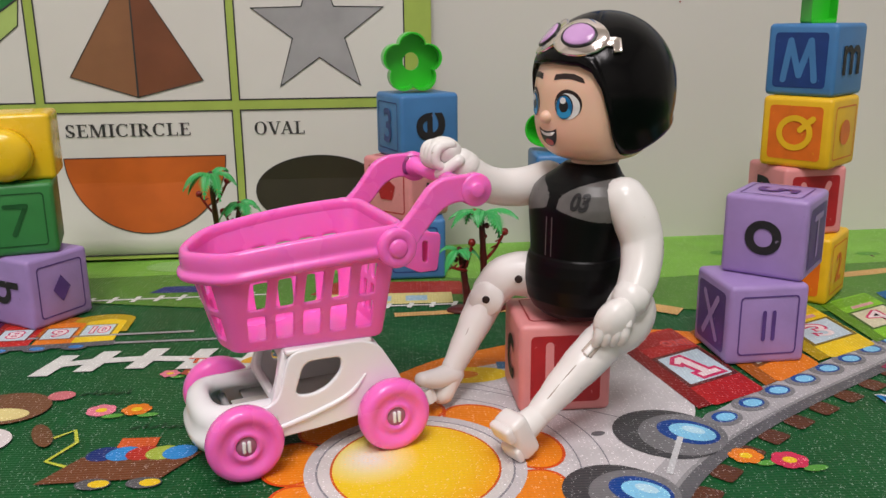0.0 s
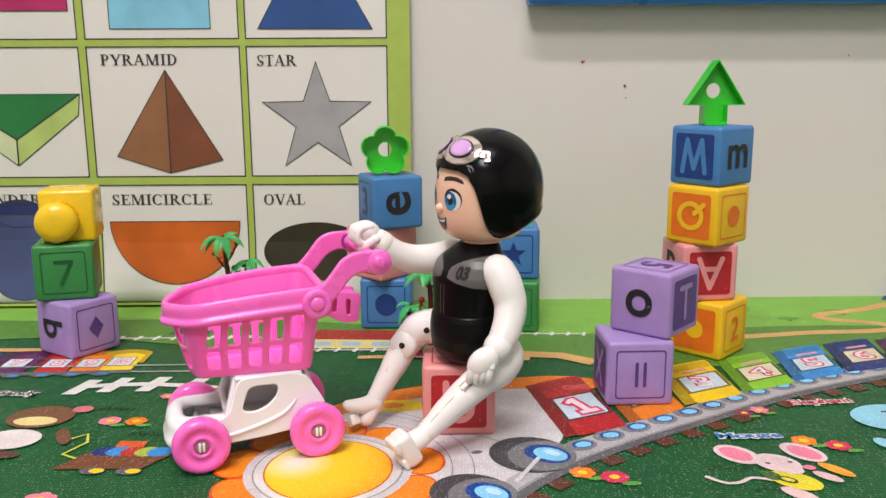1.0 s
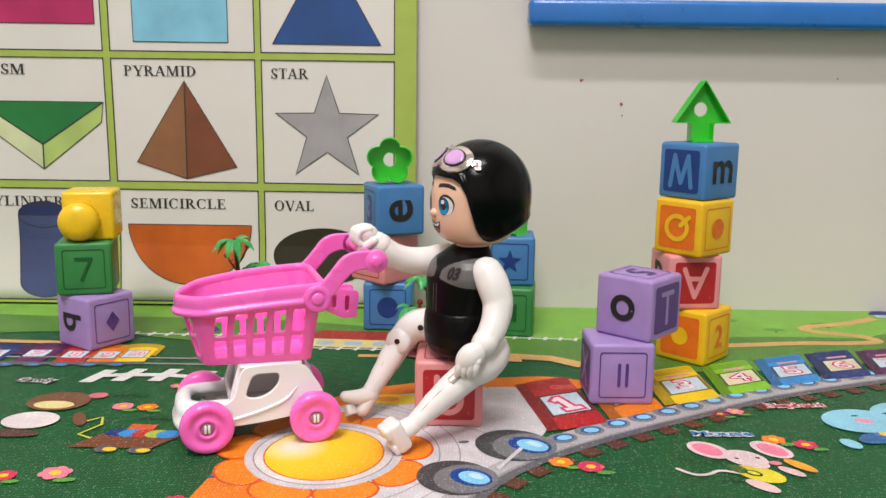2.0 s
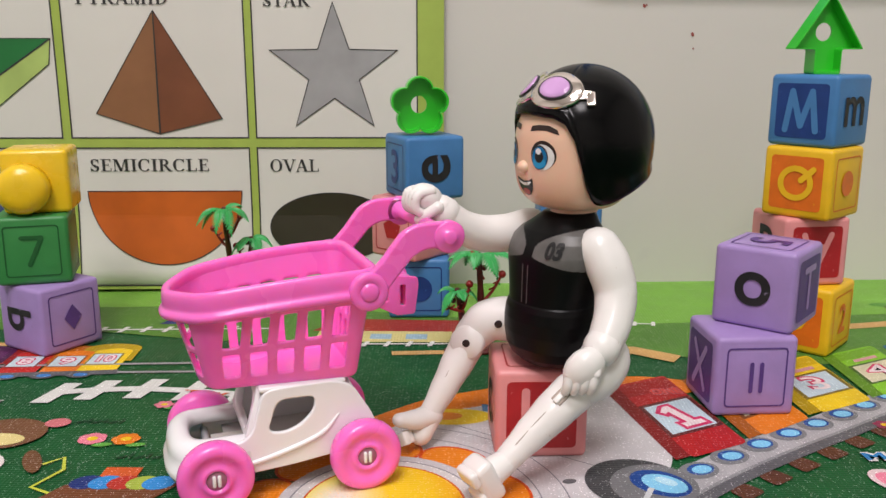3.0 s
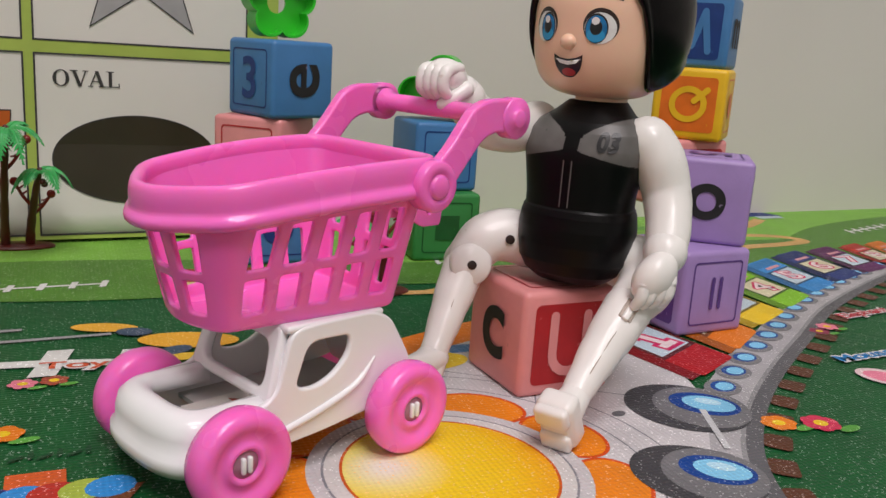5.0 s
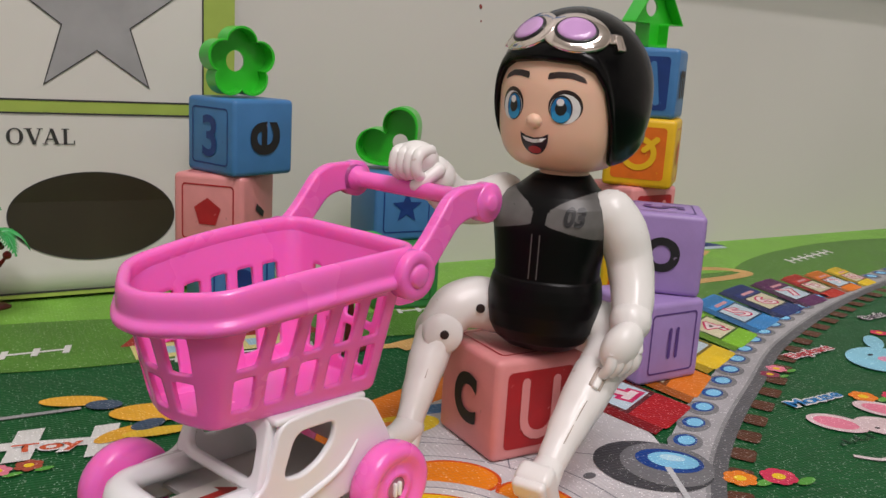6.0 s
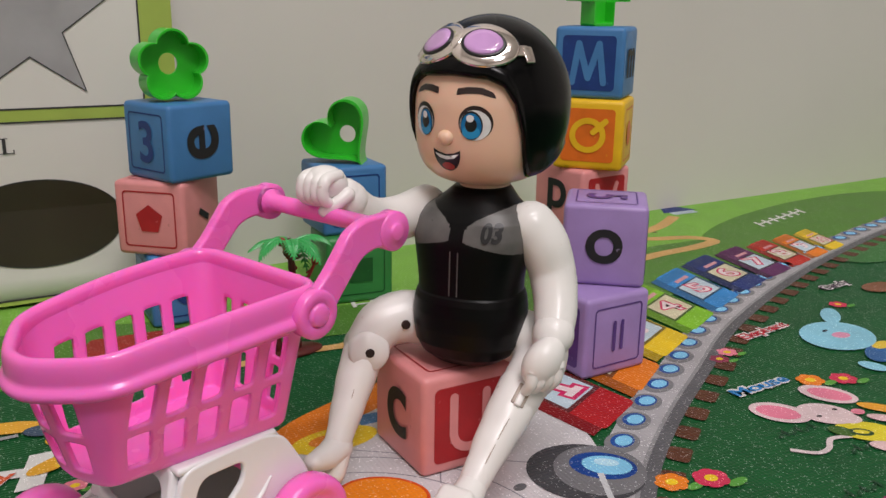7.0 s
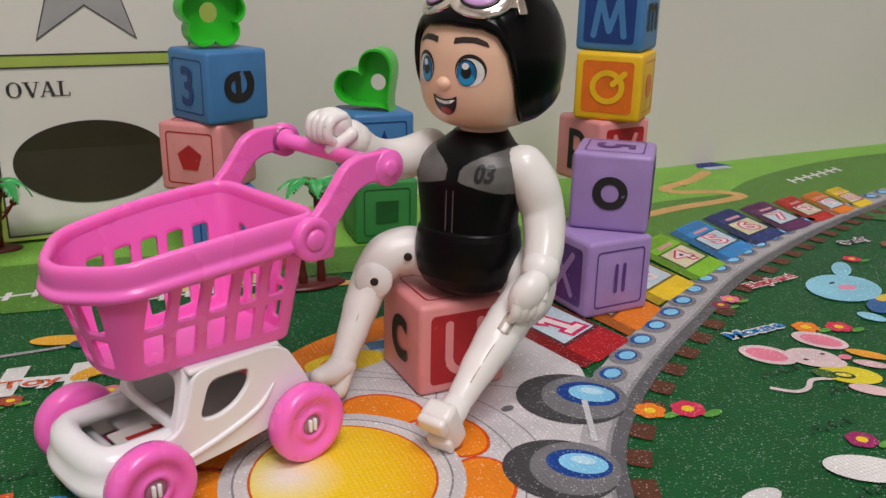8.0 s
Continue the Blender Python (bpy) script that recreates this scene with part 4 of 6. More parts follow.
def block(label, colour, faces, m, group):
    base, dark = PAINT[colour]
    ob = empty("alphabet_block", m, label, "toy block", group)
    body_paint = mat("block %s paint" % colour, base, rough=0.42, vary=0.07, scale=70, grain=700, bump=0.12, wear=tuple(0.75 * c for c in base), wear_at=0.70)
    ink = mat("block %s ink" % colour, dark, rough=0.42, vary=0.12, scale=90, wear=tuple(0.5 * (a + b) for a, b in zip(base, dark)), wear_at=0.66)
    bm = bmesh.new()
    box(bm, -B / 2, -B / 2, 0.0001, B / 2, B / 2, B, 0.0024, seg=4)
    for v in bm.verts:
        v.co += Vector((noise.noise(v.co * 160 + ob.location * 90), noise.noise(v.co * 170 + ob.location * 70 + Vector((5, 0, 0))), noise.noise(v.co * 150 + Vector((0, 9, 0))))) * 0.00010
    part("body", bm, body_paint, ob)
    for side, (style, sign, size, turn) in faces.items():
        at = FACES[side]
        lift = 0.00022
        if style == "panel":
            link_mesh("panel", flat(rounded(-0.0138, -0.0138, 0.0138, 0.0138, 0.002)), ink, ob, m=at @ pose(0, 0, lift))
        elif style in ("line", "line_black"):
            link_mesh("frame_line", flat(rounded(-0.0136, -0.0136, 0.0136, 0.0136, 0.002), [rounded(-0.0129, -0.0129, 0.0129, 0.0129, 0.0015)]), ink, ob, m=at @ pose(0, 0, lift))
        if sign is None:
            continue
        paint = body_paint if style == "panel" else BLACK if style in ("black", "line_black") else ink
        if sign[0] == "#":
            mesh = flat([(x * size, y * size) for x, y in symbol(sign[1:])])
        elif sign in ("M", "X", "T", "A", "V", "II", "7", "U", "Q"):
            mesh = strokes(sign, 0.17 if style == "panel" else 0.15)
            mesh.transform(Matrix.Scale(size * 0.72, 4))
        else:
            mesh = glyph(sign, size, 0, size * 0.018)
            mid = [(max(v.co[k] for v in mesh.vertices) + min(v.co[k] for v in mesh.vertices)) / 2 for k in (0, 1)]
            mesh.transform(Matrix.Translation((-mid[0], -mid[1], 0)))
        link_mesh("printed_letter" if sign[0] != "#" else "printed_shape", mesh, paint, ob, m=at @ pose(0, 0, lift * 2.2, 0, 0, turn))
    return ob


G1, G2, G3, G4, G5 = "blocks in the tall stack", "blocks in the purple stack", "blocks in the stack by the chart", "blocks in the stack behind the doll", "blocks in the stack with the yellow brick"
block("pink wooden block with a red letter panel, used as seat", "pink", {"left": ("black", "c", 0.036, 0), "front": ("panel", "U", 0.027, 0), "top": ("line", None, 0, 0)}, pose(0.0168, 0.0156, 0, 0, 0, 2.4), "seat block")
block("purple wooden block standing on the mat", "purple", {"left": ("panel", "X", 0.026, 0), "front": ("line", "II", 0.017, 0), "right": ("line", None, 0, 0)}, pose(0.1135, 0.0575, 0, 0, 0, 4.4), G2)
block("worn purple wooden block with a black letter o", "purple", {"front": ("black", "o", 0.031, 0), "right": ("panel", "T", 0.024, 0), "top": ("line", "5", 0.025, -90)}, pose(0.1262, 0.0668, B, 0, 0, -38.5), G2)
block("yellow wooden block at the foot of a stack", "yellow", {"front": ("line", "2", 0.022, 0), "left": ("panel", "#circle", 0.012, 0)}, pose(0.1765, 0.1400, 0, 0, 0, 49), G1)
block("pink wooden block with an upside-down letter", "pink", {"front": ("panel", "A", 0.026, 180), "left": ("black", "p", 0.032, 0)}, pose(0.1692, 0.1430, B, 0, 0, 9.0), G1)
block("yellow wooden block with an orange letter panel", "yellow", {"left": ("panel", "Q", 0.025, 90), "front": ("line", "#circle", 0.013, 0)}, pose(0.1718, 0.1386, 2 * B, 0, 0, 43), G1)
block("blue wooden block with a letter panel, top of stack", "blue", {"left": ("panel", "M", 0.027, 0), "front": ("black", "m", 0.030, 0)}, pose(0.1738, 0.1430, 3 * B, 0, 0, 41), G1)
block("blue wooden block with a printed circle", "blue", {"front": ("line", "#circle", 0.0155, 0), "left": ("line", None, 0, 0)}, pose(-0.0385, 0.1990, 0, 0, 0, 2), G3)
block("faded pink wooden block with a red pentagon", "pink", {"left": ("line", "#pentagon", 0.0125, 0), "front": ("black", "#bar", 0.010, 60), "top": ("line", "#star", 0.01, 0)}, pose(-0.0420, 0.1965, B, 0, 0, 50), G3)
block("blue wooden block with a number and letter", "blue", {"left": ("line", "3", 0.027, 0), "front": ("black", "e", 0.036, 90)}, pose(-0.0352, 0.1940, 2 * B, 0, 0, 24), G3)
block("dark green wooden block with a printed rectangle", "green", {"front": ("line", "#rectangle", 0.0155, 0), "left": ("line", None, 0, 0), "right": ("line", None, 0, 0)}, pose(0.0525, 0.1930, 0, 0, 0, -5), G4)
block("blue wooden block with a printed star", "blue", {"front": ("line", "#star", 0.0145, 0), "right": ("panel", "V", 0.022, 90)}, pose(0.0515, 0.2000, B, 0, 0, 0), G4)
block("purple wooden block with a printed diamond", "purple", {"front": ("line", "#diamond", 0.0115, 0), "left": ("black", "q", 0.028, 90)}, pose(-0.2362, 0.1310, 0, 0, 0, 59.5), G5)
block("green wooden block with the number seven", "green", {"front": ("line", "7", 0.020, 0), "right": ("line", None, 0, 0)}, pose(-0.2422, 0.1360, B, 0, 0, 17), G5)

# ---- yellow plastic brick with a round peg, lying on its side ----
brick = empty("peg_brick", pose(-0.2395, 0.1395, 2 * B, 0, 0, 14), "bright yellow plastic toy brick with a round peg", "toy brick")
yellow_plastic = mat("yellow plastic", (0.85, 0.56, 0.01), rough=0.28, vary=0.03, bump=0.01, coat=0.2)
bm = bmesh.new()
box(bm, -0.0165, -0.012, 0.0001, 0.0170, 0.020, 0.0335, 0.0025, seg=4)
part("body", bm, yellow_plastic, brick)
bm = bmesh.new()
lathe(bm, [(0.0130, 0.0), (0.0130, 0.006), (0.0126, 0.0085), (0.0110, 0.0107), (0.0078, 0.0122), (0.0050, 0.0126), (0.0005, 0.0126)], 40, m=pose(-0.0050, -0.0118, 0.0138, 90, 0, 0))
part("peg", bm, yellow_plastic, brick)

# ---- green shape cutters standing on the stacks ----
green_plastic = mat("lime green plastic", (0.03, 0.56, 0.025), rough=0.32, vary=0.04, bump=0.01, coat=0.25, sss=0.05)


def shrink(points, w):
    out, k = [], len(points)
    for i in range(k):
        p, a, b = Vector(points[i]), Vector(points[i - 1]), Vector(points[(i + 1) % k])
        n0, n1 = (p - a).normalized(), (b - p).normalized()
        side = Vector((-(n0 + n1).y, (n0 + n1).x)).normalized()
        out.append(tuple(p + side * w))
    return out


def cutter(name, label, outline, hole, depth, m):
    """A shape cutter: a thin wall round the outline, a back plate and a round hole in it."""
    ob = empty(name, m, label, "toy cutter", "green shape cutters")
    up = pose(0, 0, 0, 90, 0, 0)
    xs, ys = [p[0] for p in outline], [p[1] for p in outline]
    cx, cy = (max(xs) + min(xs)) / 2, hole[1]
    k = 1 - 0.0026 / (max(xs) - min(xs))
    inner = [(cx + (x - cx) * k, cy + (y - cy) * k) for x, y in outline]
    bm = bmesh.new()
    rows = [[bm.verts.new((x, y, z)) for x, y in line] for line, z in ((outline, -depth / 2), (outline, depth / 2), (inner, depth / 2), (inner, -depth / 2))]
    n = len(outline)
    for a, b in zip(rows, rows[1:] + rows[:1]):
        for i in range(n):
            bm.faces.new((a[i], a[(i + 1) % n], b[(i + 1) % n], b[i]))
    bmesh.ops.recalc_face_normals(bm, faces=bm.faces[:])
    bmesh.ops.bevel(bm, geom=[e for e in bm.edges if abs(e.verts[0].co.z - e.verts[1].co.z) < 1e-6], offset=0.0002, segments=2, profile=0.5, affect="EDGES")
    part("wall", bm, green_plastic, ob, m=up, smooth=False)
    back = [(cx + (x - cx) * (1 - 0.0018 / (max(xs) - min(xs))), cy + (y - cy) * (1 - 0.0018 / (max(xs) - min(xs)))) for x, y in outline]
    plate_mesh = flat(back, [ellipse(*hole)])
    bm = bmesh.new()
    add_mesh(bm, plate_mesh)
    bmesh.ops.remove_doubles(bm, verts=bm.verts[:], dist=1e-6)
    part_ob = part("back_plate", bm, green_plastic, ob, m=pose(0, depth * 0.5 - 0.0030, 0) @ up, smooth=False)
    solid = part_ob.modifiers.new("thickness", "SOLIDIFY")
    solid.thickness, solid.offset = 0.0014, 0
    return ob


flower_line = []
for i in range(90):
    a = 2 * math.pi * i / 90 + math.pi / 2
    r = 0.0130 + 0.0042 * abs(math.cos(2.5 * (a - math.pi / 2))) ** 0.8
    flower_line.append((r * math.cos(a), 0.0165 + r * math.sin(a)))
cutter("flower_cutter", "lime green plastic flower-shaped cutter standing on edge", flower_line, (0, 0.0172, 0.0046, 0.0050), 0.0125, pose(-0.0378, 0.1915, 3 * B, 0, 0, 8))
heart = []
for i in range(80):
    a = 2 * math.pi * i / 80
    x, y = 16 * math.sin(a) ** 3, 13 * math.cos(a) - 5 * math.cos(2 * a) - 2 * math.cos(3 * a) - math.cos(4 * a)
    heart.append((-x * 0.00118, y * 0.00118))
lean = [(math.cos(radians(40)) * x - math.sin(radians(40)) * y, math.sin(radians(40)) * x + math.cos(radians(40)) * y) for x, y in heart]
low = min(y for x, y in lean)
lean = [(x, y - low) for x, y in lean]
cutter("heart_cutter", "lime green plastic heart-shaped cutter leaning on edge", lean, (0.0028, 0.0146, 0.0044, 0.0046), 0.016, pose(0.0500, 0.1990, 2 * B, 0, 0, -34))
arrow = soft_corners([(-0.0072, 0), (0.0072, 0), (0.0072, 0.0125), (0.0186, 0.0125), (0, 0.0405), (-0.0186, 0.0125), (-0.0072, 0.0125)], 0.0014)
cutter("arrow_cutter", "lime green plastic arrow-shaped cutter standing upright", arrow, (0, 0.0212, 0.0044, 0.0046), 0.0105, pose(0.1732, 0.1430, 4 * B, 0, 0, 6))

# ---- little plastic palm trees ----
bark = mat("brown palm plastic", (0.085, 0.010, 0.008), rough=0.38, vary=0.1, bump=0.05)
red_twig = mat("red twig plastic", (0.26, 0.014, 0.012), rough=0.36, vary=0.06)
leaf_green = mat("palm leaf plastic", (0.045, 0.40, 0.10), rough=0.35, vary=0.12, scale=120, sss=0.1)


def frond(bm, start, turn, length, droop, rise):
    """One feathered palm leaf: a curved rib with pairs of narrow leaflets."""
    start = Vector(start)
    c, s = math.cos(turn), math.sin(turn)
    pts = []
    for i in range(13):
        t = i / 12
        r = length * (t - 0.18 * t * t)
        pts.append(start + Vector((c * r, s * r, rise * math.sin(t * 1.6) - droop * t * t)))
    tube(bm, pts[::3], [0.0008, 0.0007, 0.0006, 0.0005, 0.0004], 6)
    side = Vector((-s, c, 0))
    for i in range(2, 13):
        t = i / 12
        d = (pts[i] - pts[i - 1]).normalized()
        w = length * 0.36 * math.sin(math.pi * min(1, 0.15 + 0.80 * t))
        for k in (-1, 1):
            tip = pts[i] + side * k * w * 0.75 + d * w * 0.45 + Vector((0, 0, -0.30 * w))
            base, n = pts[i], d * 0.0010
            up = Vector((0, 0, 0.0005))
            mid = (base + tip) / 2 + Vector((0, 0, 0.0005))
            vs = [bm.verts.new(p) for p in (base - n, mid - n * 0.9, tip, mid + n * 0.9, base + n, mid + up)]
            for tri in ((0, 1, 5), (1, 2, 5), (2, 3, 5), (3, 4, 5), (4, 0, 5)):
                bm.faces.new([vs[j] for j in tri])


def palm(m, label, trees, twigs, base, seed):
    rng = random.Random(seed)
    ob = empty("toy_palm", m, label, "toy tree", "toy palms")
    bm = bmesh.new()
    lathe(bm, [(0.0002, 0), (1, 0), (1, 0.0010), (0.86, 0.0020), (0.0002, 0.0023)], 28, m=Matrix.Diagonal((base[0], base[1], 1, 1)))
    part("base", bm, bark, ob)
    for x, y, h, tx, ty, fronds, size in trees:
        bm = bmesh.new()
        k = 9
        tube(bm, [(x + tx * (i / k) ** 1.5, y + ty * i / k, 0.001 + h * i / k) for i in range(k + 1)], [0.0022 - 0.0009 * i / k + 0.00022 * (i % 2) for i in range(k + 1)], 10)
        trunk = part("trunk", bm, bark, ob)
        for i in range(fronds):
            bm = bmesh.new()
            a = 2 * math.pi * i / fronds + rng.uniform(-0.3, 0.3)
            frond(bm, (x + tx, y + ty, h), a, size * rng.uniform(0.85, 1.1), size * rng.uniform(0.35, 1.05), size * rng.uniform(0.15, 0.4))
            part("leaf", bm, leaf_green, ob, smooth=False)
        for i in range(3):
            bm = bmesh.new()
            a = 2.1 * i + seed
            ball(bm, (x + tx + 0.003 * math.cos(a), y + ty + 0.003 * math.sin(a), h - 0.002 - 0.002 * i), (0.0016,) * 3, u=10, v=8)
            part("coconut", bm, bark, ob)
    for x, y, z, dx, dy, dz in twigs:
        bm = bmesh.new()
        tube(bm, [(x, y, z), (x + dx * 0.5, y + dy * 0.5, z + dz * 0.4), (x + dx, y + dy, z + dz)], [0.0009, 0.0008, 0.0007], 8)
        ball(bm, (x + dx * 1.05, y + dy * 1.05, z + dz * 1.08), (0.0021,) * 3, u=12, v=8)
        for t in (0.45, 0.7):
            tube(bm, [(x + dx * t - 0.0014, y, z + dz * t), (x + dx * t, y + dy * t, z + dz * t + 0.0006), (x + dx * t + 0.0014, y, z + dz * t + 0.0014)], [0.0005] * 3, 6)
        part("berry_twig", bm, red_twig, ob)


palm(pose(-0.1555, 0.2330, 0), "small plastic palm tree on a brown oval foot", [(-0.0060, 0, 0.062, 0.004, -0.034, 7, 0.019), (0.005, 0.001, 0.041, 0.006, -0.022, 6, 0.016)],
     [(-0.0035, -0.020, 0.042, 0.009, -0.006, 0.014), (-0.0045, -0.016, 0.034, -0.008, -0.004, 0.013), (0.007, -0.006, 0.018, 0.008, -0.004, 0.010), (0.006, -0.011, 0.024, -0.006, -0.004, 0.011)], (0.0165, 0.0075), 3)
palm(pose(-0.0060, 0.1235, 0, 0, 0, 6), "small plastic palm tree with red berry twigs", [(0.004, 0, 0.052, -0.002, 0, 7, 0.021), (-0.005, 0.001, 0.032, -0.004, 0.002, 5, 0.013)],
     [(0.005, 0, 0.028, 0.009, 0, 0.013), (-0.006, 0, 0.022, -0.009, -0.001, 0.003), (-0.006, 0, 0.024, 0.003, 0, 0.012), (0.0045, 0, 0.040, -0.006, 0, 0.012)], (0.0165, 0.0075), 8)

# ---- the pink toy shopping cart ----
PINKP = mat("pink plastic", (1.0, 0.165, 0.61), rough=0.27, vary=0.03, scale=25, bump=0.012, coat=0.25, sss=0.35)
WHITEP = mat("white plastic", (0.86, 0.87, 0.89), rough=0.24, vary=0.03, scale=25, bump=0.012, coat=0.25)
TAUPE_SHADE = mat("white plastic shaded inside", (0.62, 0.60, 0.58), rough=0.45, vary=0.04)
cart = empty("toy_shopping_cart", pose(-0.0999, -0.0501, 0, 0, 0, 21.5) @ Matrix.Scale(1.031, 4), "pink and white plastic toy shopping cart on four wheels", "toy cart")
MIDV = 0.0265


def outline_at(h):
    """The basket's plan at a height from floor (0) to rim (1): rounded nose in front, straight back."""
    u0, u1 = 0.0032 - 0.0065 * h, 0.0535 + 0.0055 * h
    nose = 0.0026 + 0.0032 * h
    r, rb = 0.0036 + 0.0090 * h * h, 0.0030 + 0.0030 * h

    def half(u):
        return 0.0136 + 0.0075 * h + 0.085 * (u - 0.0087)

    def arc(cu, cv, a0, a1, n, r):
        return [(cu + r * math.cos(radians(a0 + (a1 - a0) * i / n)), cv + r * math.sin(radians(a0 + (a1 - a0) * i / n))) for i in range(n + 1)]
    # near side from back to front, nose, far side, back
    pts = arc(u1 - rb, MIDV - half(u1 - rb) + rb, 0, -90, 4, rb)
    side = [u1 - rb + (u0 + r - u1 + rb) * k for k in SIDE_K]
    near = [(u, MIDV - half(u) - 0.0012 * h * math.sin(math.pi * k)) for u, k in zip(side, SIDE_K)]
    turn = arc(u0 + r, MIDV - half(u0 + r) + r, -90, -158, 4, r)
    pts += near + turn
    a = Vector(pts[-1])
    b = Vector((a.x, 2 * MIDV - a.y))
    for k in FRONT_K:
        p = a.lerp(b, k)
        pts.append((p.x - nose * math.sin(math.pi * k) ** 0.9, p.y))
    pts += [(x, 2 * MIDV - y) for x, y in turn[::-1]] + [(x, 2 * MIDV - y) for x, y in near[::-1]] + [(x, 2 * MIDV - y) for x, y in pts[:5][::-1]]
    a, b = Vector(pts[-1]), Vector(pts[0])
    pts += [tuple(a.lerp(b, k)) for k in BACK_K]
    return pts


# stations: bars and openings along each wall
def stations(n, lead, bar):
    """Fractions along a wall with n openings between bars."""
    out, marks = [], []
    w = (1 - 2 * lead - (n - 1) * bar) / n
    for i in range(n):
        a = lead + i * (w + bar)
        out += [a, a + w]
        marks.append((a, a + w))
    return out, marks


SIDE_K, side_holes = stations(5, 0.04, 0.072)
FRONT_K, front_holes = stations(3, 0.05, 0.12)
BACK_K, back_holes = stations(4, 0.10, 0.12)
line0 = outline_at(0)
NB = len(line0)
# which columns between stations are openings
open_cols = set()
i0 = 5
for i in range(len(SIDE_K) - 1):
    if i % 2 == 0:
        open_cols.add(i0 + i)
i1 = i0 + len(SIDE_K) + 5
for i in range(len(FRONT_K) - 1):
    if i % 2 == 0:
        open_cols.add(i1 + i)
i2 = i1 + len(FRONT_K) + 5
for i in range(len(SIDE_K) - 1):
    if i % 2 == 0:
        open_cols.add(i2 + i)
i3 = i2 + len(SIDE_K) + 5
for i in range(len(BACK_K) - 1):
    if i % 2 == 0:
        open_cols.add(i3 + i)
HS = [0.0, 0.04, 0.105, 0.365, 0.425, 0.72, 0.86, 1.0]
OPEN_ROWS = {2, 4}


def basket_z(h, u):
    floor_z = 0.0403
    rim_z = 0.0735 + 0.165 * u - 1.3 * u * u
    return floor_z + (rim_z - floor_z) * h


bm = bmesh.new()
grid = []
for h in HS:
    pts = outline_at(h)
    grid.append([bm.verts.new((u, v, basket_z(h, u))) for u, v in pts])
for j in range(len(HS) - 1):
    for i in range(NB):
        if j in OPEN_ROWS and i in open_cols:
            continue
        bm.faces.new((grid[j][(i + 1) % NB], grid[j][i], grid[j + 1][i], grid[j + 1][(i + 1) % NB]))
inner = [bm.verts.new((0.0285 + (v.co.x - 0.0285) * 0.93, MIDV + (v.co.y - MIDV) * 0.90, v.co.z - 0.0004)) for v in grid[0]]
for i in range(NB):
    bm.faces.new((grid[0][i], grid[0][(i + 1) % NB], inner[(i + 1) % NB], inner[i]))
bm.faces.new(inner)
bmesh.ops.recalc_face_normals(bm, faces=bm.faces[:])
basket = part("basket", bm, PINKP, cart, "glossy pink basket with rows of square openings")
mod = basket.modifiers.new("wall", "SOLIDIFY")
mod.thickness, mod.offset, mod.use_even_offset = 0.0013, 0, False
mod.edge_crease_inner = mod.edge_crease_outer = mod.edge_crease_rim = 0.75
mod = basket.modifiers.new("soft", "SUBSURF")
mod.levels = mod.render_levels = 2


# the rim: a rolled band with a bead below, following the outline
def rim_ring(scale_out, dz):
    pts = outline_at(1.0)
    k = len(pts)
    out = []
    for i in range(k):
        a, b = Vector(pts[i - 1]), Vector(pts[(i + 1) % k])
        d = (b - a).normalized()
        n = Vector((d.y, -d.x))
        if n.dot(Vector(pts[i]) - Vector((0.028, MIDV))) < 0:
            n = -n
        p = Vector(pts[i]) + n * scale_out
        out.append((p.x, p.y, basket_z(1.0, pts[i][0]) + dz))
    return out


bm = bmesh.new()
profile = [(-0.0016, -0.0004), (-0.0012, 0.0012), (0.0002, 0.0020), (0.0014, 0.0015), (0.0020, 0.0004), (0.0021, -0.0030), (0.0017, -0.0048), (0.0027, -0.0054), (0.0034, -0.0066), (0.0029, -0.0079), (0.0018, -0.0085), (0.0008, -0.0085), (0.0002, -0.0078)]
rings = [rim_ring(a, b) for a, b in profile]
rows = [[bm.verts.new(p) for p in r] for r in rings]
for a, b in zip(rows, rows[1:] + rows[:1]):
    for i in range(NB):
        bm.faces.new((a[i], a[(i + 1) % NB], b[(i + 1) % NB], b[i]))
bmesh.ops.recalc_face_normals(bm, faces=bm.faces[:])
rim = part("rim", bm, PINKP, cart, "rounded pink rim with a raised bead")
mod = rim.modifiers.new("soft", "SUBSURF")
mod.levels = mod.render_levels = 1

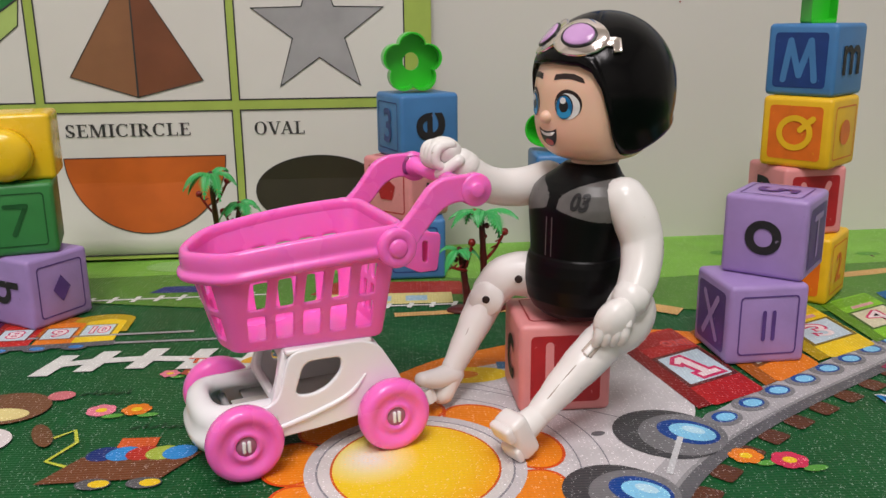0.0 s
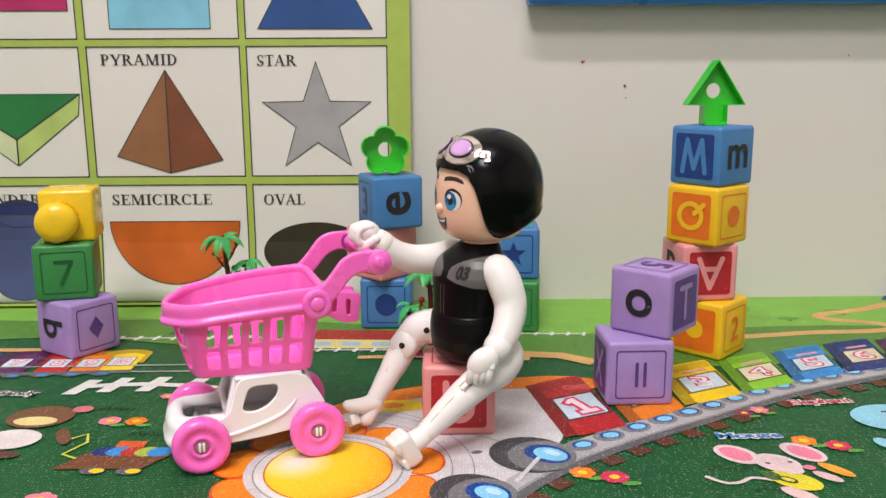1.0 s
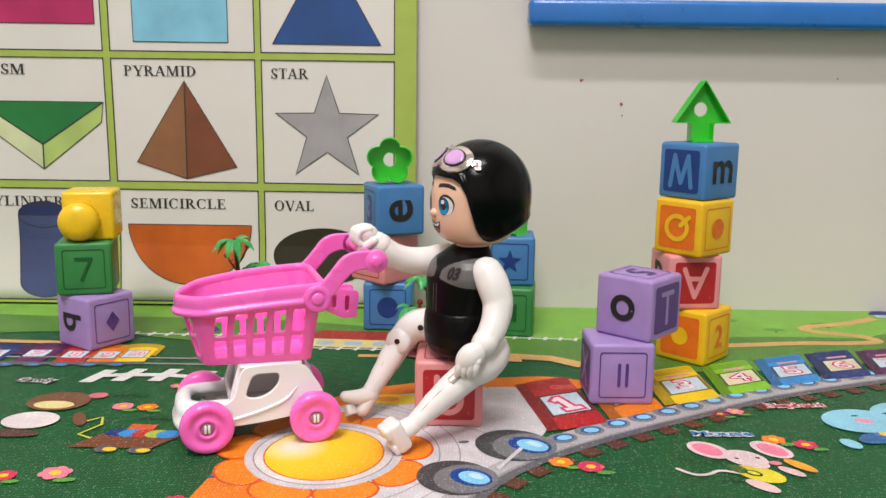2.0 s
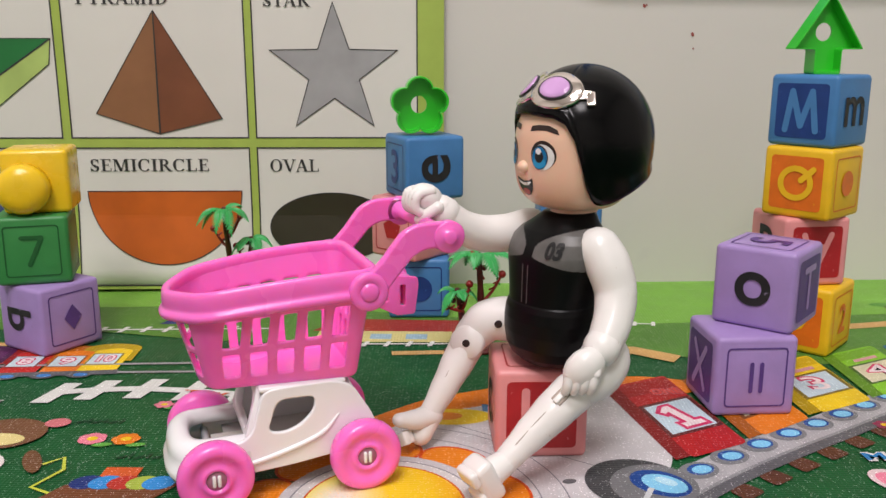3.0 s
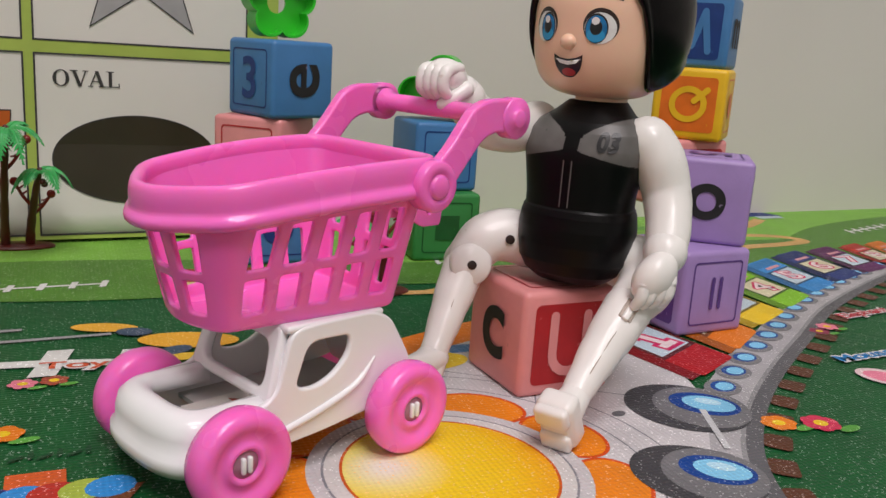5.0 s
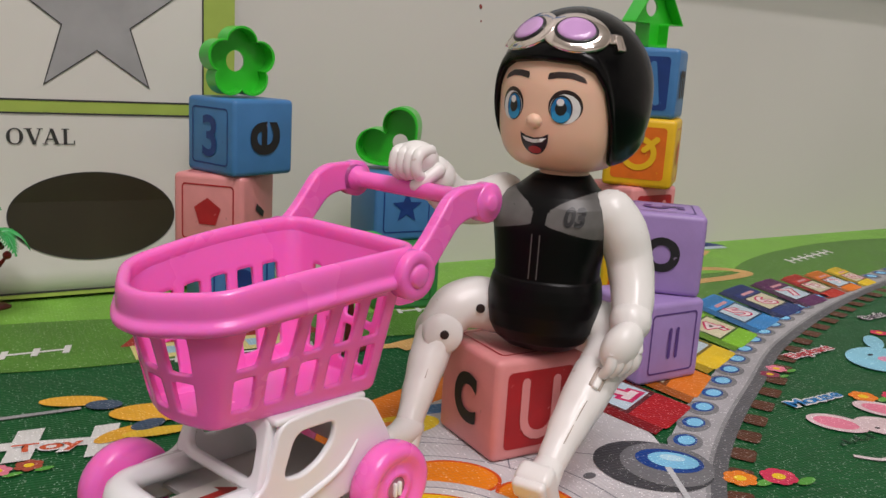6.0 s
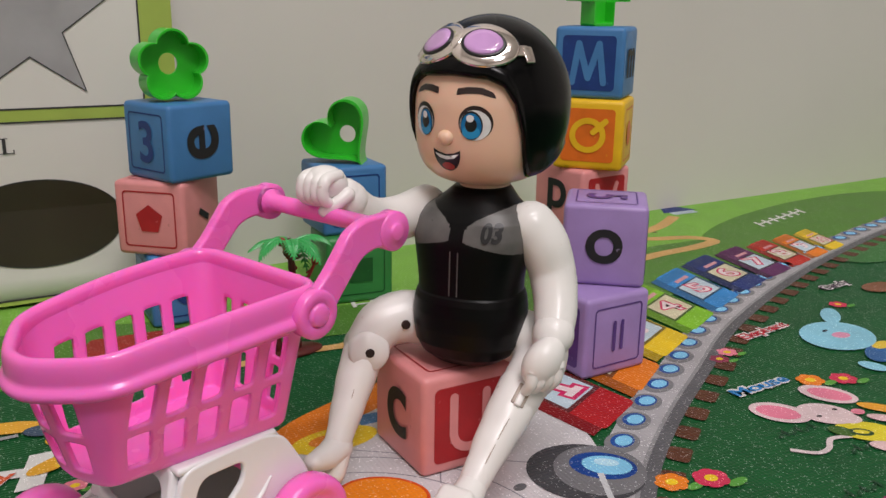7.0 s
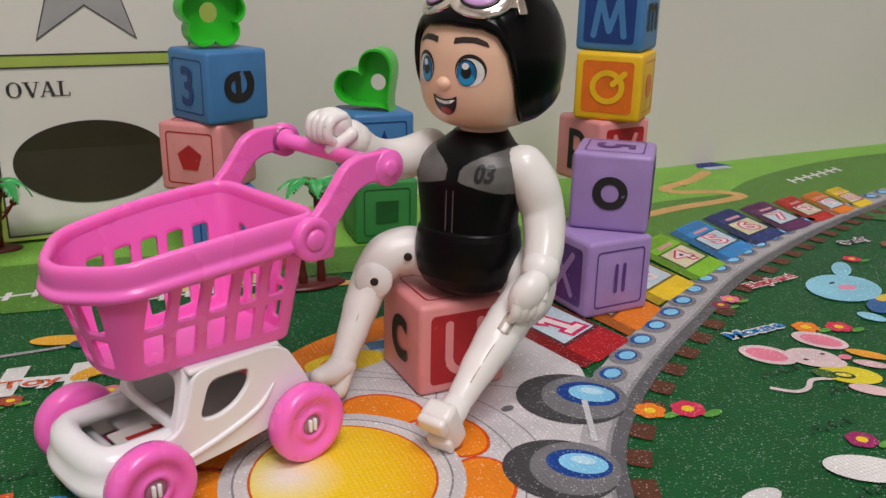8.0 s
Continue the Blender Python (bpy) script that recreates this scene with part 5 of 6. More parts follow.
# handle: two cranked arms with round ends, and the grip between them
ARM = soft_corners([(0.0525, 0.0705), (0.0600, 0.0690), (0.0640, 0.0755), (0.0735, 0.0868), (0.0790, 0.0890), (0.0905, 0.0882), (0.0915, 0.0960), (0.0870, 0.0985), (0.0745, 0.0972), (0.0690, 0.0945), (0.0605, 0.0835), (0.0525, 0.0765)], 0.0035, 6)
ARM = [(x - 0.0012 - 0.0010 * min(1, max(0, (x - 0.0565) / 0.03)), y - 0.0009 - 0.0021 * min(1, max(0, (x - 0.0565) / 0.03))) for x, y in ARM]
for v0 in (-0.0002, 0.0532):
    side = pose(0, v0, 0, 90, 0, 0)
    arm = link_mesh("handle_arm", plate(ARM, (), 0.0036, 0.0009, 3), PINKP, cart, m=side)
    arm.data.shade_smooth()
    out = -1 if v0 < MIDV else 1
    bm = bmesh.new()
    lathe(bm, [(0.0066, -0.0024), (0.0066, 0.0022), (0.0060, 0.0029), (0.0036, 0.0029), (0.0033, 0.0024), (0.0030, 0.0033), (0.0024, 0.0038), (0.0002, 0.0038)], 40, m=pose(0.0553, v0, 0.0733, 90 if out < 0 else -90, 0, 0))
    part("pivot_boss", bm, PINKP, cart)
    bm = bmesh.new()
    lathe(bm, [(0.0056, -0.0018), (0.0056, 0.0019), (0.0050, 0.0024), (0.0027, 0.0024), (0.0025, 0.0031), (0.0020, 0.0034), (0.0002, 0.0034)], 36, m=pose(0.0840, v0, 0.0900, 90 if out < 0 else -90, 0, 0))
    part("arm_end", bm, PINKP, cart)
bm = bmesh.new()
lathe(bm, [(0.0040, 0.0), (0.0040, 0.0020), (0.0026, 0.0028), (0.0026, 0.0494), (0.0040, 0.0502), (0.0040, 0.0522)], 32, m=pose(0.0840, 0.0004, 0.0900, -90, 0, 0))
part("grip", bm, PINKP, cart)

# folding child-seat clip at the back of the basket
bm = bmesh.new()
V0, V1 = 0.0190, 0.0340
VA, VB = V0 + 0.0004, V1 - 0.0004
for vv in (V0, V1 - 0.0014):
    add_mesh(bm, plate(soft_corners([(0.0560, 0.0753), (0.0765, 0.0724), (0.0769, 0.0694), (0.0754, 0.0585), (0.0685, 0.0585), (0.0579, 0.0640)], 0.0012), [soft_corners([(0.0628, 0.0711), (0.0655, 0.0708), (0.0651, 0.0640), (0.0628, 0.0644)], 0.0008), soft_corners([(0.0697, 0.0700), (0.0720, 0.0698), (0.0716, 0.0619), (0.0697, 0.0623)], 0.0008)], 0.0014, 0.0003), pose(0, vv + 0.0007, 0, 90, 0, 0))
box(bm, 0.0745, VA, 0.0588, 0.0756, VB, 0.0712, 0.0004)
box(bm, 0.0580, VA, 0.0703, 0.0758, VB, 0.0714, 0.0004)
part("seat_clip", bm, PINKP, cart, m=pose(0.0032, 0, -0.0012))

# wheels: pink discs with a rounded tyre edge, a ring, and a split white pin
for name, u0, v0, out in (("wheel", 0.0026, 0.0028, -1), ("wheel", 0.0543, 0.0028, -1), ("wheel", 0.0026, 0.0502, 1), ("wheel", 0.0543, 0.0502, 1)):
    bm = bmesh.new()
    turn = pose(u0, v0, 0.0128, 90 if out < 0 else -90, 0, 0)
    lathe(bm, [(0.0020, -0.0040), (0.0105, -0.0040), (0.0122, -0.0032), (0.0127, -0.0012), (0.0127, 0.0014), (0.0120, 0.0031), (0.0106, 0.0038), (0.0090, 0.0036), (0.0080, 0.0029), (0.0070, 0.0025), (0.0055, 0.0025), (0.0050, 0.0031), (0.0043, 0.0033), (0.0036, 0.0030), (0.0032, 0.0020), (0.0004, 0.0018)], 56, m=turn)
    wheel = part(name, bm, PINKP, cart, "pink plastic wheel")
    bm = bmesh.new()
    lathe(bm, [(0.0034, 0.0016), (0.0034, 0.0024), (0.0002, 0.0024)], 24, m=turn)
    part("hub", bm, mat("mauve hub", (0.42, 0.20, 0.28), rough=0.5), wheel)
    for k in (-1, 1):
        bm = bmesh.new()
        box(bm, 0.00085 * k - 0.0006, -0.0021, 0.0022, 0.00085 * k + 0.0006, 0.0021, 0.0036, 0.0005, m=turn)
        part("pin", bm, WHITEP, wheel)

# white chassis: two cut-out sides, nose, deck, tail and bridges
SIDE = soft_corners([(0.0020, 0.0095), (0.0020, 0.0190), (0.0040, 0.0212), (0.0125, 0.0216), (0.0160, 0.0245), (0.0200, 0.0392), (0.0300, 0.0398), (0.0455, 0.0398), (0.0515, 0.0372), (0.0592, 0.0245), (0.0615, 0.0150), (0.0560, 0.0140), (0.0420, 0.0120), (0.0300, 0.0105), (0.0150, 0.0095)], 0.0040, 6)
WIN = soft_corners([(0.0212, 0.0240), (0.0250, 0.0352), (0.0378, 0.0350), (0.0376, 0.0300), (0.0330, 0.0252), (0.0270, 0.0230)], 0.0034, 6)
for v0, out in ((0.0088, -1), (0.0442, 1)):
    side = link_mesh("chassis_side", plate(SIDE, [WIN], 0.0020, 0.0007, 3), WHITEP, cart, m=pose(0, v0, 0, 90, 0, 0))
    side.data.shade_smooth()
    # moulded sill line low on the side
    bm = bmesh.new()
    tube(bm, [(0.006, v0 + out * 0.0008, 0.0128), (0.014, v0 + out * 0.0010, 0.0132), (0.028, v0 + out * 0.0011, 0.0165), (0.040, v0 + out * 0.0011, 0.0210), (0.046, v0 + out * 0.0010, 0.0270)], [0.0006, 0.0009, 0.0010, 0.0009, 0.0004], 10)
    part("sill", bm, WHITEP, cart)
# rounded nose loop: a skirt with a lip below and a flange round the open bonnet
NOSE = [(0.0085, 0.0002), (0.0105, 0.0012), (0.0122, 0.0012), (0.0131, 0.0001), (0.0170, 0.0000), (0.0196, -0.0006), (0.0212, -0.0022), (0.0218, -0.0042), (0.0214, -0.0058), (0.0202, -0.0064), (0.0180, -0.0066)]
bm = bmesh.new()
nose_rows = []
for z, g in NOSE:
    line = [(0.0150, MIDV - 0.0182 - g, z), (0.0085, MIDV - 0.0182 - g, z)]
    for i in range(29):
        a = radians(-90 + 180 * i / 28)
        line.append((0.0022 - (0.0130 + g) * math.cos(a) ** 0.62, MIDV + (0.0182 + g) * math.copysign(abs(math.sin(a)) ** 0.72, math.sin(a)), z))
    line += [(0.0085, MIDV + 0.0182 + g, z), (0.0150, MIDV + 0.0182 + g, z)]
    nose_rows.append([bm.verts.new(p) for p in line])
for a, b in zip(nose_rows, nose_rows[1:]):
    for i in range(len(a) - 1):
        bm.faces.new((a[i], a[i + 1], b[i + 1], b[i]))
nose = part("nose", bm, WHITEP, cart, "rounded white bumper round the open bonnet")
mod = nose.modifiers.new("wall", "SOLIDIFY")
mod.thickness, mod.offset = 0.0008, -1
# windscreen arch: slanted posts joined above and below
arch = plate(soft_corners([(-0.0184, 0), (0.0184, 0), (0.0160, 0.0192), (-0.0160, 0.0192)], 0.003), [soft_corners([(-0.0142, 0.0028), (0.0142, 0.0028), (0.0124, 0.0150), (-0.0124, 0.0150)], 0.004)], 0.0030, 0.0009)
ob = link_mesh("arch", arch, WHITEP, cart, m=pose(0.0148, MIDV, 0.0210, 74, 0, -90))
ob.data.shade_smooth()
bm = bmesh.new()
box(bm, 0.0188, 0.0082, 0.0380, 0.0492, 0.0448, 0.0400, 0.0009, seg=3)
part("roof", bm, WHITEP, cart)
tail = plate(soft_corners([(-0.0178, 0), (0.0178, 0), (0.0160, 0.0255), (-0.0160, 0.0255)], 0.003), (), 0.0020, 0.0006)
link_mesh("tail", tail, WHITEP, cart, m=pose(0.0608, MIDV, 0.0140, 66, 0, 90))
# tray in the chassis white darkened: shade of the hollow put into colour
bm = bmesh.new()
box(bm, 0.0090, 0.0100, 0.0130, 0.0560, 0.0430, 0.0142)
part("under_tray", bm, TAUPE_SHADE, cart, smooth=False)
for u0 in (0.0026, 0.0543):
    bm = bmesh.new()
    lathe(bm, [(0.0014, 0.0), (0.0014, 0.048)], 16, m=pose(u0, 0.0025, 0.0128, -90, 0, 0))
    part("axle", bm, WHITEP, cart)
# card with a red arrow lying in the tray
bm = bmesh.new()
box(bm, 0.0040, 0.0180, 0.0143, 0.0260, 0.0330, 0.0152, 0.0002)
card = tagged(part("paper_card", bm, paper, None, "small white card with a red arrow in the cart", cart.matrix_basis.copy(), smooth=False), category="card")
link_mesh("red_arrow", flat([(0.0070, 0.0238), (0.0160, 0.0238), (0.0160, 0.0215), (0.0205, 0.0258), (0.0160, 0.0300), (0.0160, 0.0276), (0.0070, 0.0276)]), mat("red print", (0.50, 0.02, 0.015), rough=0.5), card, m=pose(0, 0, 0.01535))

# ---- the seated doll: one mesh ----
SKIN, CAP, VEST, LIMB, GREYV, CHROME, LENS, EYEW, IRIS, DARKB, BROW, TONGUE, SHINE, IRIS2, SLOT_SHADE = range(15)
doll_mats = [
    mat("doll face", (0.83, 0.53, 0.385), rough=0.33, vary=0.02, scale=30, bump=0.01, coat=0.1, sss=0.15),
    mat("helmet black", (0.0018, 0.0018, 0.0022), rough=0.22, vary=0.1, bump=0.02),
    mat("vest black", (0.0022, 0.0022, 0.0026), rough=0.34, vary=0.1, bump=0.03),
    mat("doll limb white", (0.83, 0.815, 0.79), rough=0.33, vary=0.035, scale=60, bump=0.02, coat=0.1, wear=(0.66, 0.60, 0.55), wear_at=0.70),
    mat("vest grey", (0.11, 0.106, 0.102), rough=0.4, vary=0.2, scale=120, wear=(0.03, 0.025, 0.028), wear_at=0.68),
    mat("chrome goggle rim", (0.78, 0.70, 0.66), rough=0.14, vary=0.05, metal=1.0, bump=0),
    mat("lilac lens", (0.60, 0.33, 0.66), rough=0.12, vary=0.1, bump=0, coat=0.5),
    mat("eye white", (0.78, 0.78, 0.78), rough=0.3, bump=0),
    mat("iris blue", (0.012, 0.17, 0.42), rough=0.25, vary=0.25, scale=200, bump=0),
    mat("ink black", (0.010, 0.010, 0.012), rough=0.35, bump=0),
    mat("brow and hole shade brown", (0.020, 0.007, 0.006), rough=0.4, bump=0),
    mat("mouth red", (0.40, 0.03, 0.03), rough=0.35, bump=0),
    mat("print white", (0.80, 0.80, 0.80), rough=0.35, bump=0),
    mat("iris pale blue", (0.03, 0.30, 0.60), rough=0.25, bump=0),
    mat("limb recess shade", (0.42, 0.35, 0.30), rough=0.5),
]
for m in doll_mats[1:3]:
    m.node_tree.nodes["Principled BSDF"].inputs["Specular IOR Level"].default_value = 0.17
bm = bmesh.new()
FACE = radians(207)
FW, SD, UPV = Vector((math.cos(FACE), math.sin(FACE), 0)), Vector((-math.sin(FACE), math.cos(FACE), 0)), Vector((0, 0, 1))
HC = Vector((0.0298, 0.0120, 0.1195))
HR = (0.0242, 0.0234, 0.0232)


def head_point(f, s, u, k=1.0):
    """A point of the head's surface in the direction forward, to its left, up."""
    d = Vector((f, s, u))
    d = d / math.sqrt((d.x / HR[0]) ** 2 + (d.y / HR[1]) ** 2 + (d.z / HR[2]) ** 2)
    return HC + (FW * d.x + SD * d.y + UPV * d.z) * k


frame3 = Matrix((FW, SD, UPV)).transposed().to_4x4()
LOWZ = 0.0246


def face_f(s, u):
    """How far forward the face stands at an offset to its left and up; the lower face is full."""
    q = (1 - min(1, abs(u) / LOWZ) ** 3.6) ** (1 / 3.6) if u < 0 else math.sqrt(max(0, 1 - (u / HR[2]) ** 2))
    return math.sqrt(max(1e-9, q * q - (s / HR[1]) ** 2)) * HR[0]


rings = []
for j in range(1, 40):
    th = math.pi * j / 40
    u = HR[2] * math.cos(th) if th < math.pi / 2 else LOWZ * math.cos(th)
    q = math.sin(th) if u >= 0 else (1 - (abs(u) / LOWZ) ** 3.6) ** (1 / 3.6)
    row = []
    for i in range(56):
        c, sn = math.cos(2 * math.pi * i / 56), math.sin(2 * math.pi * i / 56)
        front = min(1, max(0, (c - 0.30) / 0.30))
        front = front * front * (3 - 2 * front)
        rq = q * front + 0.85 * q * (1 - front)
        row.append(HC + FW * (HR[0] * rq * c) + SD * (HR[1] * rq * sn) + UPV * u)
    rings.append(row)
loft(bm, rings, mi=SKIN)
ball(bm, HC + FW * 0.0238 - UPV * 0.0080, (0.0026, 0.0027, 0.0024), SKIN, frame3, 20, 14)


def decal(points, f0, s0, u0, mi, k):
    """A printed area on the face: points are offsets to its left and up."""
    vs = []
    n = len(points)
    mid = (sum(p[0] for p in points) / n, sum(p[1] for p in points) / n)
    rings = []
    for t in (1.0, 0.66, 0.33):
        row = []
        for x, y in points:
            s, u = s0 + mid[0] + (x - mid[0]) * t, u0 + mid[1] + (y - mid[1]) * t
            row.append(HC + FW * (face_f(s, u) + k) + SD * s + UPV * u)
        rings.append(row)
    loft(bm, rings, cap0=False, cap1=True, mi=mi)


for sgn in (-1, 1):
    ex, ez = sgn * 0.0088, -0.0034
    decal(ellipse(sgn * 0.0004, 0.0004, 0.0048, 0.0051, 0, 32), 0, ex, ez, BROW, 0.00010)
    decal(ellipse(sgn * 0.0004, -0.0003, 0.0043, 0.0045, 0, 32), 0, ex, ez, EYEW, 0.00018)
    decal(ellipse(-sgn * 0.0005, -0.0004, 0.0032, 0.0043, 0, 32), 0, ex, ez, DARKB, 0.00028)
    decal(ellipse(-sgn * 0.0005, -0.0006, 0.0029, 0.0039, 0, 32), 0, ex, ez, IRIS, 0.00036)
    decal(ellipse(-sgn * 0.0005, -0.0024, 0.0026, 0.0019, 0, 24), 0, ex, ez, IRIS2, 0.00041)
    decal(ellipse(-sgn * 0.0005, -0.0002, 0.0017, 0.0021, 0, 24), 0, ex, ez, DARKB, 0.00046)
    decal(ellipse(-sgn * 0.0005 - 0.0002, 0.0017, 0.0011, 0.0011, 0, 16), 0, ex, ez, SHINE, 0.00054)
    brow = soft_corners([(-0.0054, -0.0009), (-0.0020, -0.0003), (0.0015, -0.0003), (0.0058, -0.0016), (0.0048, 0.0002), (0.0018, 0.0015), (-0.0020, 0.0016), (-0.0052, 0.0011)], 0.0005, 5)
    decal(brow if sgn > 0 else [(-x, y) for x, y in brow][::-1], 0, sgn * 0.0086, 0.0058, BROW, 0.00015)
mouth = ellipse(0, 0, 0.0049, 0.0062, 0, 22, 180, 360) + [(0.0049, 0.0006), (0.0028, -0.0004), (0.0, -0.0008), (-0.0028, -0.0004), (-0.0049, 0.0006)]
decal(mouth, 0, 0.0, -0.0122, DARKB, 0.00022)
decal([(-0.0044, -0.0006), (-0.0028, -0.0020), (0.0, -0.0025), (0.0028, -0.0020), (0.0044, -0.0006), (0.0026, -0.0010), (0.0, -0.0014), (-0.0026, -0.0010)], 0, 0, -0.0122, SHINE, 0.00034)
decal(ellipse(0.0002, -0.0046, 0.0023, 0.0012, 0, 18), 0, 0, -0.0122, TONGUE, 0.00036)

# helmet: a shell whose lower edge runs from brow to ear flap to nape
HH = Vector((0.0308, 0.0124, 0.1210))
RH = Vector((0.0264, 0.0252, 0.0268))


def edge_angle(phi):
    a = abs(math.degrees(phi))
    key = [(0, 69), (30, 71), (42, 76), (50, 88), (56, 107), (60, 124), (65, 136), (72, 145), (82, 149), (92, 147), (103, 139), (122, 128), (150, 121), (180, 120)]
    for (a0, e0), (a1, e1) in zip(key, key[1:]):
        if a <= a1:
            t = (a - a0) / (a1 - a0)
            return e0 + (e1 - e0) * t
    return key[-1][1]


def cap_point(phi, theta, k=1.0):
    st = math.sin(theta) if theta < math.pi / 2 else (1 - abs(math.cos(theta)) ** 2.5) ** (1 / 2.5)
    return HH + (FW * (RH.x * st * math.cos(phi)) + SD * (RH.y * st * math.sin(phi)) + UPV * (RH.z * math.cos(theta))) * k


NP, NT = 144, 28
rows = []
for j in range(NT + 1):
    row = []
    for i in range(NP):
        phi = -math.pi + 2 * math.pi * i / NP
        end = radians(edge_angle(phi))
        t = 0.02 + 0.98 * j / NT
        th = end * t
        lip = max(0.0, 1 - abs((1 - t) * math.degrees(end) - 6) / 7)
        seam = -0.006 if abs(abs(math.degrees(phi)) - 38) < 2.0 and t < 0.7 else 0.0
        k = 1.0 + 0.030 * min(1, lip * 1.6) + seam
        row.append(cap_point(phi, th, k))
    rows.append(row)
for k, dt in ((0.975, 0.0), (0.90, 0.0), (0.88, -0.10)):
    rows.append([cap_point(-math.pi + 2 * math.pi * i / NP, radians(edge_angle(-math.pi + 2 * math.pi * i / NP)) + dt, k) for i in range(NP)])
loft(bm, rows, cap0=True, cap1=False, mi=CAP)


# goggles on the brow of the helmet
def on_cap(points, phi0, th0, k0, k1, mi, hole=None, inner=0.8):
    """A raised patch on the helmet: points are metres across and down."""
    def at(x, y, k):
        return cap_point(phi0 + x / (RH.x * math.sin(th0)), th0 + y / RH.z, k)
    n = len(points)
    cxm, cym = sum(p[0] for p in points) / n, sum(p[1] for p in points) / n
    shrunk = [(cxm + (x - cxm) * inner, cym + (y - cym) * inner) for x, y in points]
    rings = [[at(x, y, k0) for x, y in points], [at(x, y, k1) for x, y in points], [at(cxm + (x - cxm) * 0.94, cym + (y - cym) * 0.94, k1 + 0.012) for x, y in points], [at(x, y, k1 + (0.010 if hole else 0.006)) for x, y in shrunk]]
    if hole is not None:
        rings.append([at(x, y, k1 - 0.02) for x, y in shrunk])
    loft(bm, rings, cap0=False, cap1=True, mi=mi)
    return shrunk


for sgn in (-1, 1):
    frame_line = ellipse(0, 0.0006, 0.0104, 0.0078, sgn * 10, 36)
    lens_line = on_cap(frame_line, sgn * radians(25), radians(47), 0.99, 1.045, CHROME, inner=0.64)
    on_cap(lens_line, sgn * radians(25), radians(47), 1.03, 1.060, DARKB, inner=0.86)
    on_cap([(x * 0.86, y * 0.86) for x, y in lens_line], sgn * radians(25), radians(47), 1.04, 1.066, LENS, inner=0.6)
    on_cap(soft_corners([(-0.0040, -0.0017), (0.0040, -0.0017), (0.0040, 0.0017), (-0.0040, 0.0017)], 0.0008), sgn * radians(53), radians(54), 1.0, 1.040, CHROME, inner=0.8)
    on_cap(soft_corners([(-0.0014, -0.0026), (0.0014, -0.0026), (0.0014, 0.0026), (-0.0014, 0.0026)], 0.0006), sgn * radians(62), radians(57), 1.0, 1.050, CHROME, inner=0.75)
on_cap(soft_corners([(-0.0060, -0.0020), (0.0060, -0.0020), (0.0045, 0.0022), (-0.0045, 0.0022)], 0.0012), 0, radians(45), 1.0, 1.040, CHROME, inner=0.85)

# neck and torso
TC = Vector((0.0213, 0.0058, 0))
TURN = radians(218)
BF, BS = Vector((math.cos(TURN), math.sin(TURN), 0)), Vector((-math.sin(TURN), math.cos(TURN), 0))
NECK = Vector((0.0050, 0.0030, 0))
tube(bm, [HC - UPV * 0.020 - FW * 0.001, TC + NECK + UPV * 0.090], [0.0082, 0.0082], 20, SKIN)
SECT = [(0.0366, 0.0070, 0.0065), (0.0376, 0.0118, 0.0108), (0.0405, 0.0156, 0.0142), (0.0445, 0.0178, 0.0160), (0.0500, 0.0187, 0.0167), (0.0550, 0.0187, 0.0167), (0.0590, 0.0182, 0.0162), (0.0610, 0.0176, 0.0156), (0.0616, 0.0171, 0.0151), (0.0650, 0.0172, 0.0150), (0.0700, 0.0178, 0.0149), (0.0760, 0.0187, 0.0148), (0.0800, 0.0192, 0.0145), (0.0850, 0.0188, 0.0138), (0.0880, 0.0165, 0.0128), (0.0905, 0.0128, 0.0115), (0.0930, 0.0102, 0.0102), (0.0942, 0.0090, 0.0090)]
fine = []
for (z0, a0, b0), (z1, a1, b1) in zip(SECT, SECT[1:]):
    for j in range(14):
        t = j / 14
        fine.append((z0 + (z1 - z0) * t, a0 + (a1 - a0) * t, b0 + (b1 - b0) * t))
fine.append(SECT[-1])
NA = 220


def lean_at(z):
    """How far the chest has moved over towards the neck at a height."""
    return min(1, max(0, (z - 0.078) / 0.016)) ** 1.5


rings = []
for z, a, b in fine:
    ring_pts = []
    for i in range(NA):
        q = 2 * math.pi * i / NA
        c, s = math.cos(q), math.sin(q)
        ring_pts.append(TC + NECK * lean_at(z) + BF * (b * math.copysign(abs(c) ** 0.85, c)) + BS * (a * math.copysign(abs(s) ** 0.85, s)) + UPV * z)
    rings.append(ring_pts)
k0 = len(bm.faces)
loft(bm, rings, mi=VEST)
bm.faces.ensure_lookup_table()
for f in bm.faces[k0:]:
    c = f.calc_center_median() - TC
    c -= NECK * lean_at(c.z)
    fwd, sd, z = c.dot(BF), abs(c.dot(BS)), c.z
    if fwd > -0.002 and sd > 0.0022 and 0.0795 - (sd - 0.003) * 0.25 < z < 0.0820 + math.sqrt(sd - 0.0022) * 0.075:
        f.material_index = GREYV
# zip lines and the printed number on the chest


def chest(points, mi, k=0.0004):
    vs = []
    for s, z in points:
        (z0, a0, b0), (z1, a1, b1) = next((p, q) for p, q in zip(SECT, SECT[1:]) if q[0] >= z)
        t = (z - z0) / (z1 - z0)
        a, b = a0 + (a1 - a0) * t, b0 + (b1 - b0) * t
        sn = min(1, abs(s) / a) ** (1 / 0.85)
        c = math.sqrt(max(0, 1 - sn * sn)) ** 0.85
        vs.append(bm.verts.new(TC + NECK * lean_at(z) + BF * (b * c + k) + BS * s + UPV * z))
    bm.faces.new(vs).material_index = mi


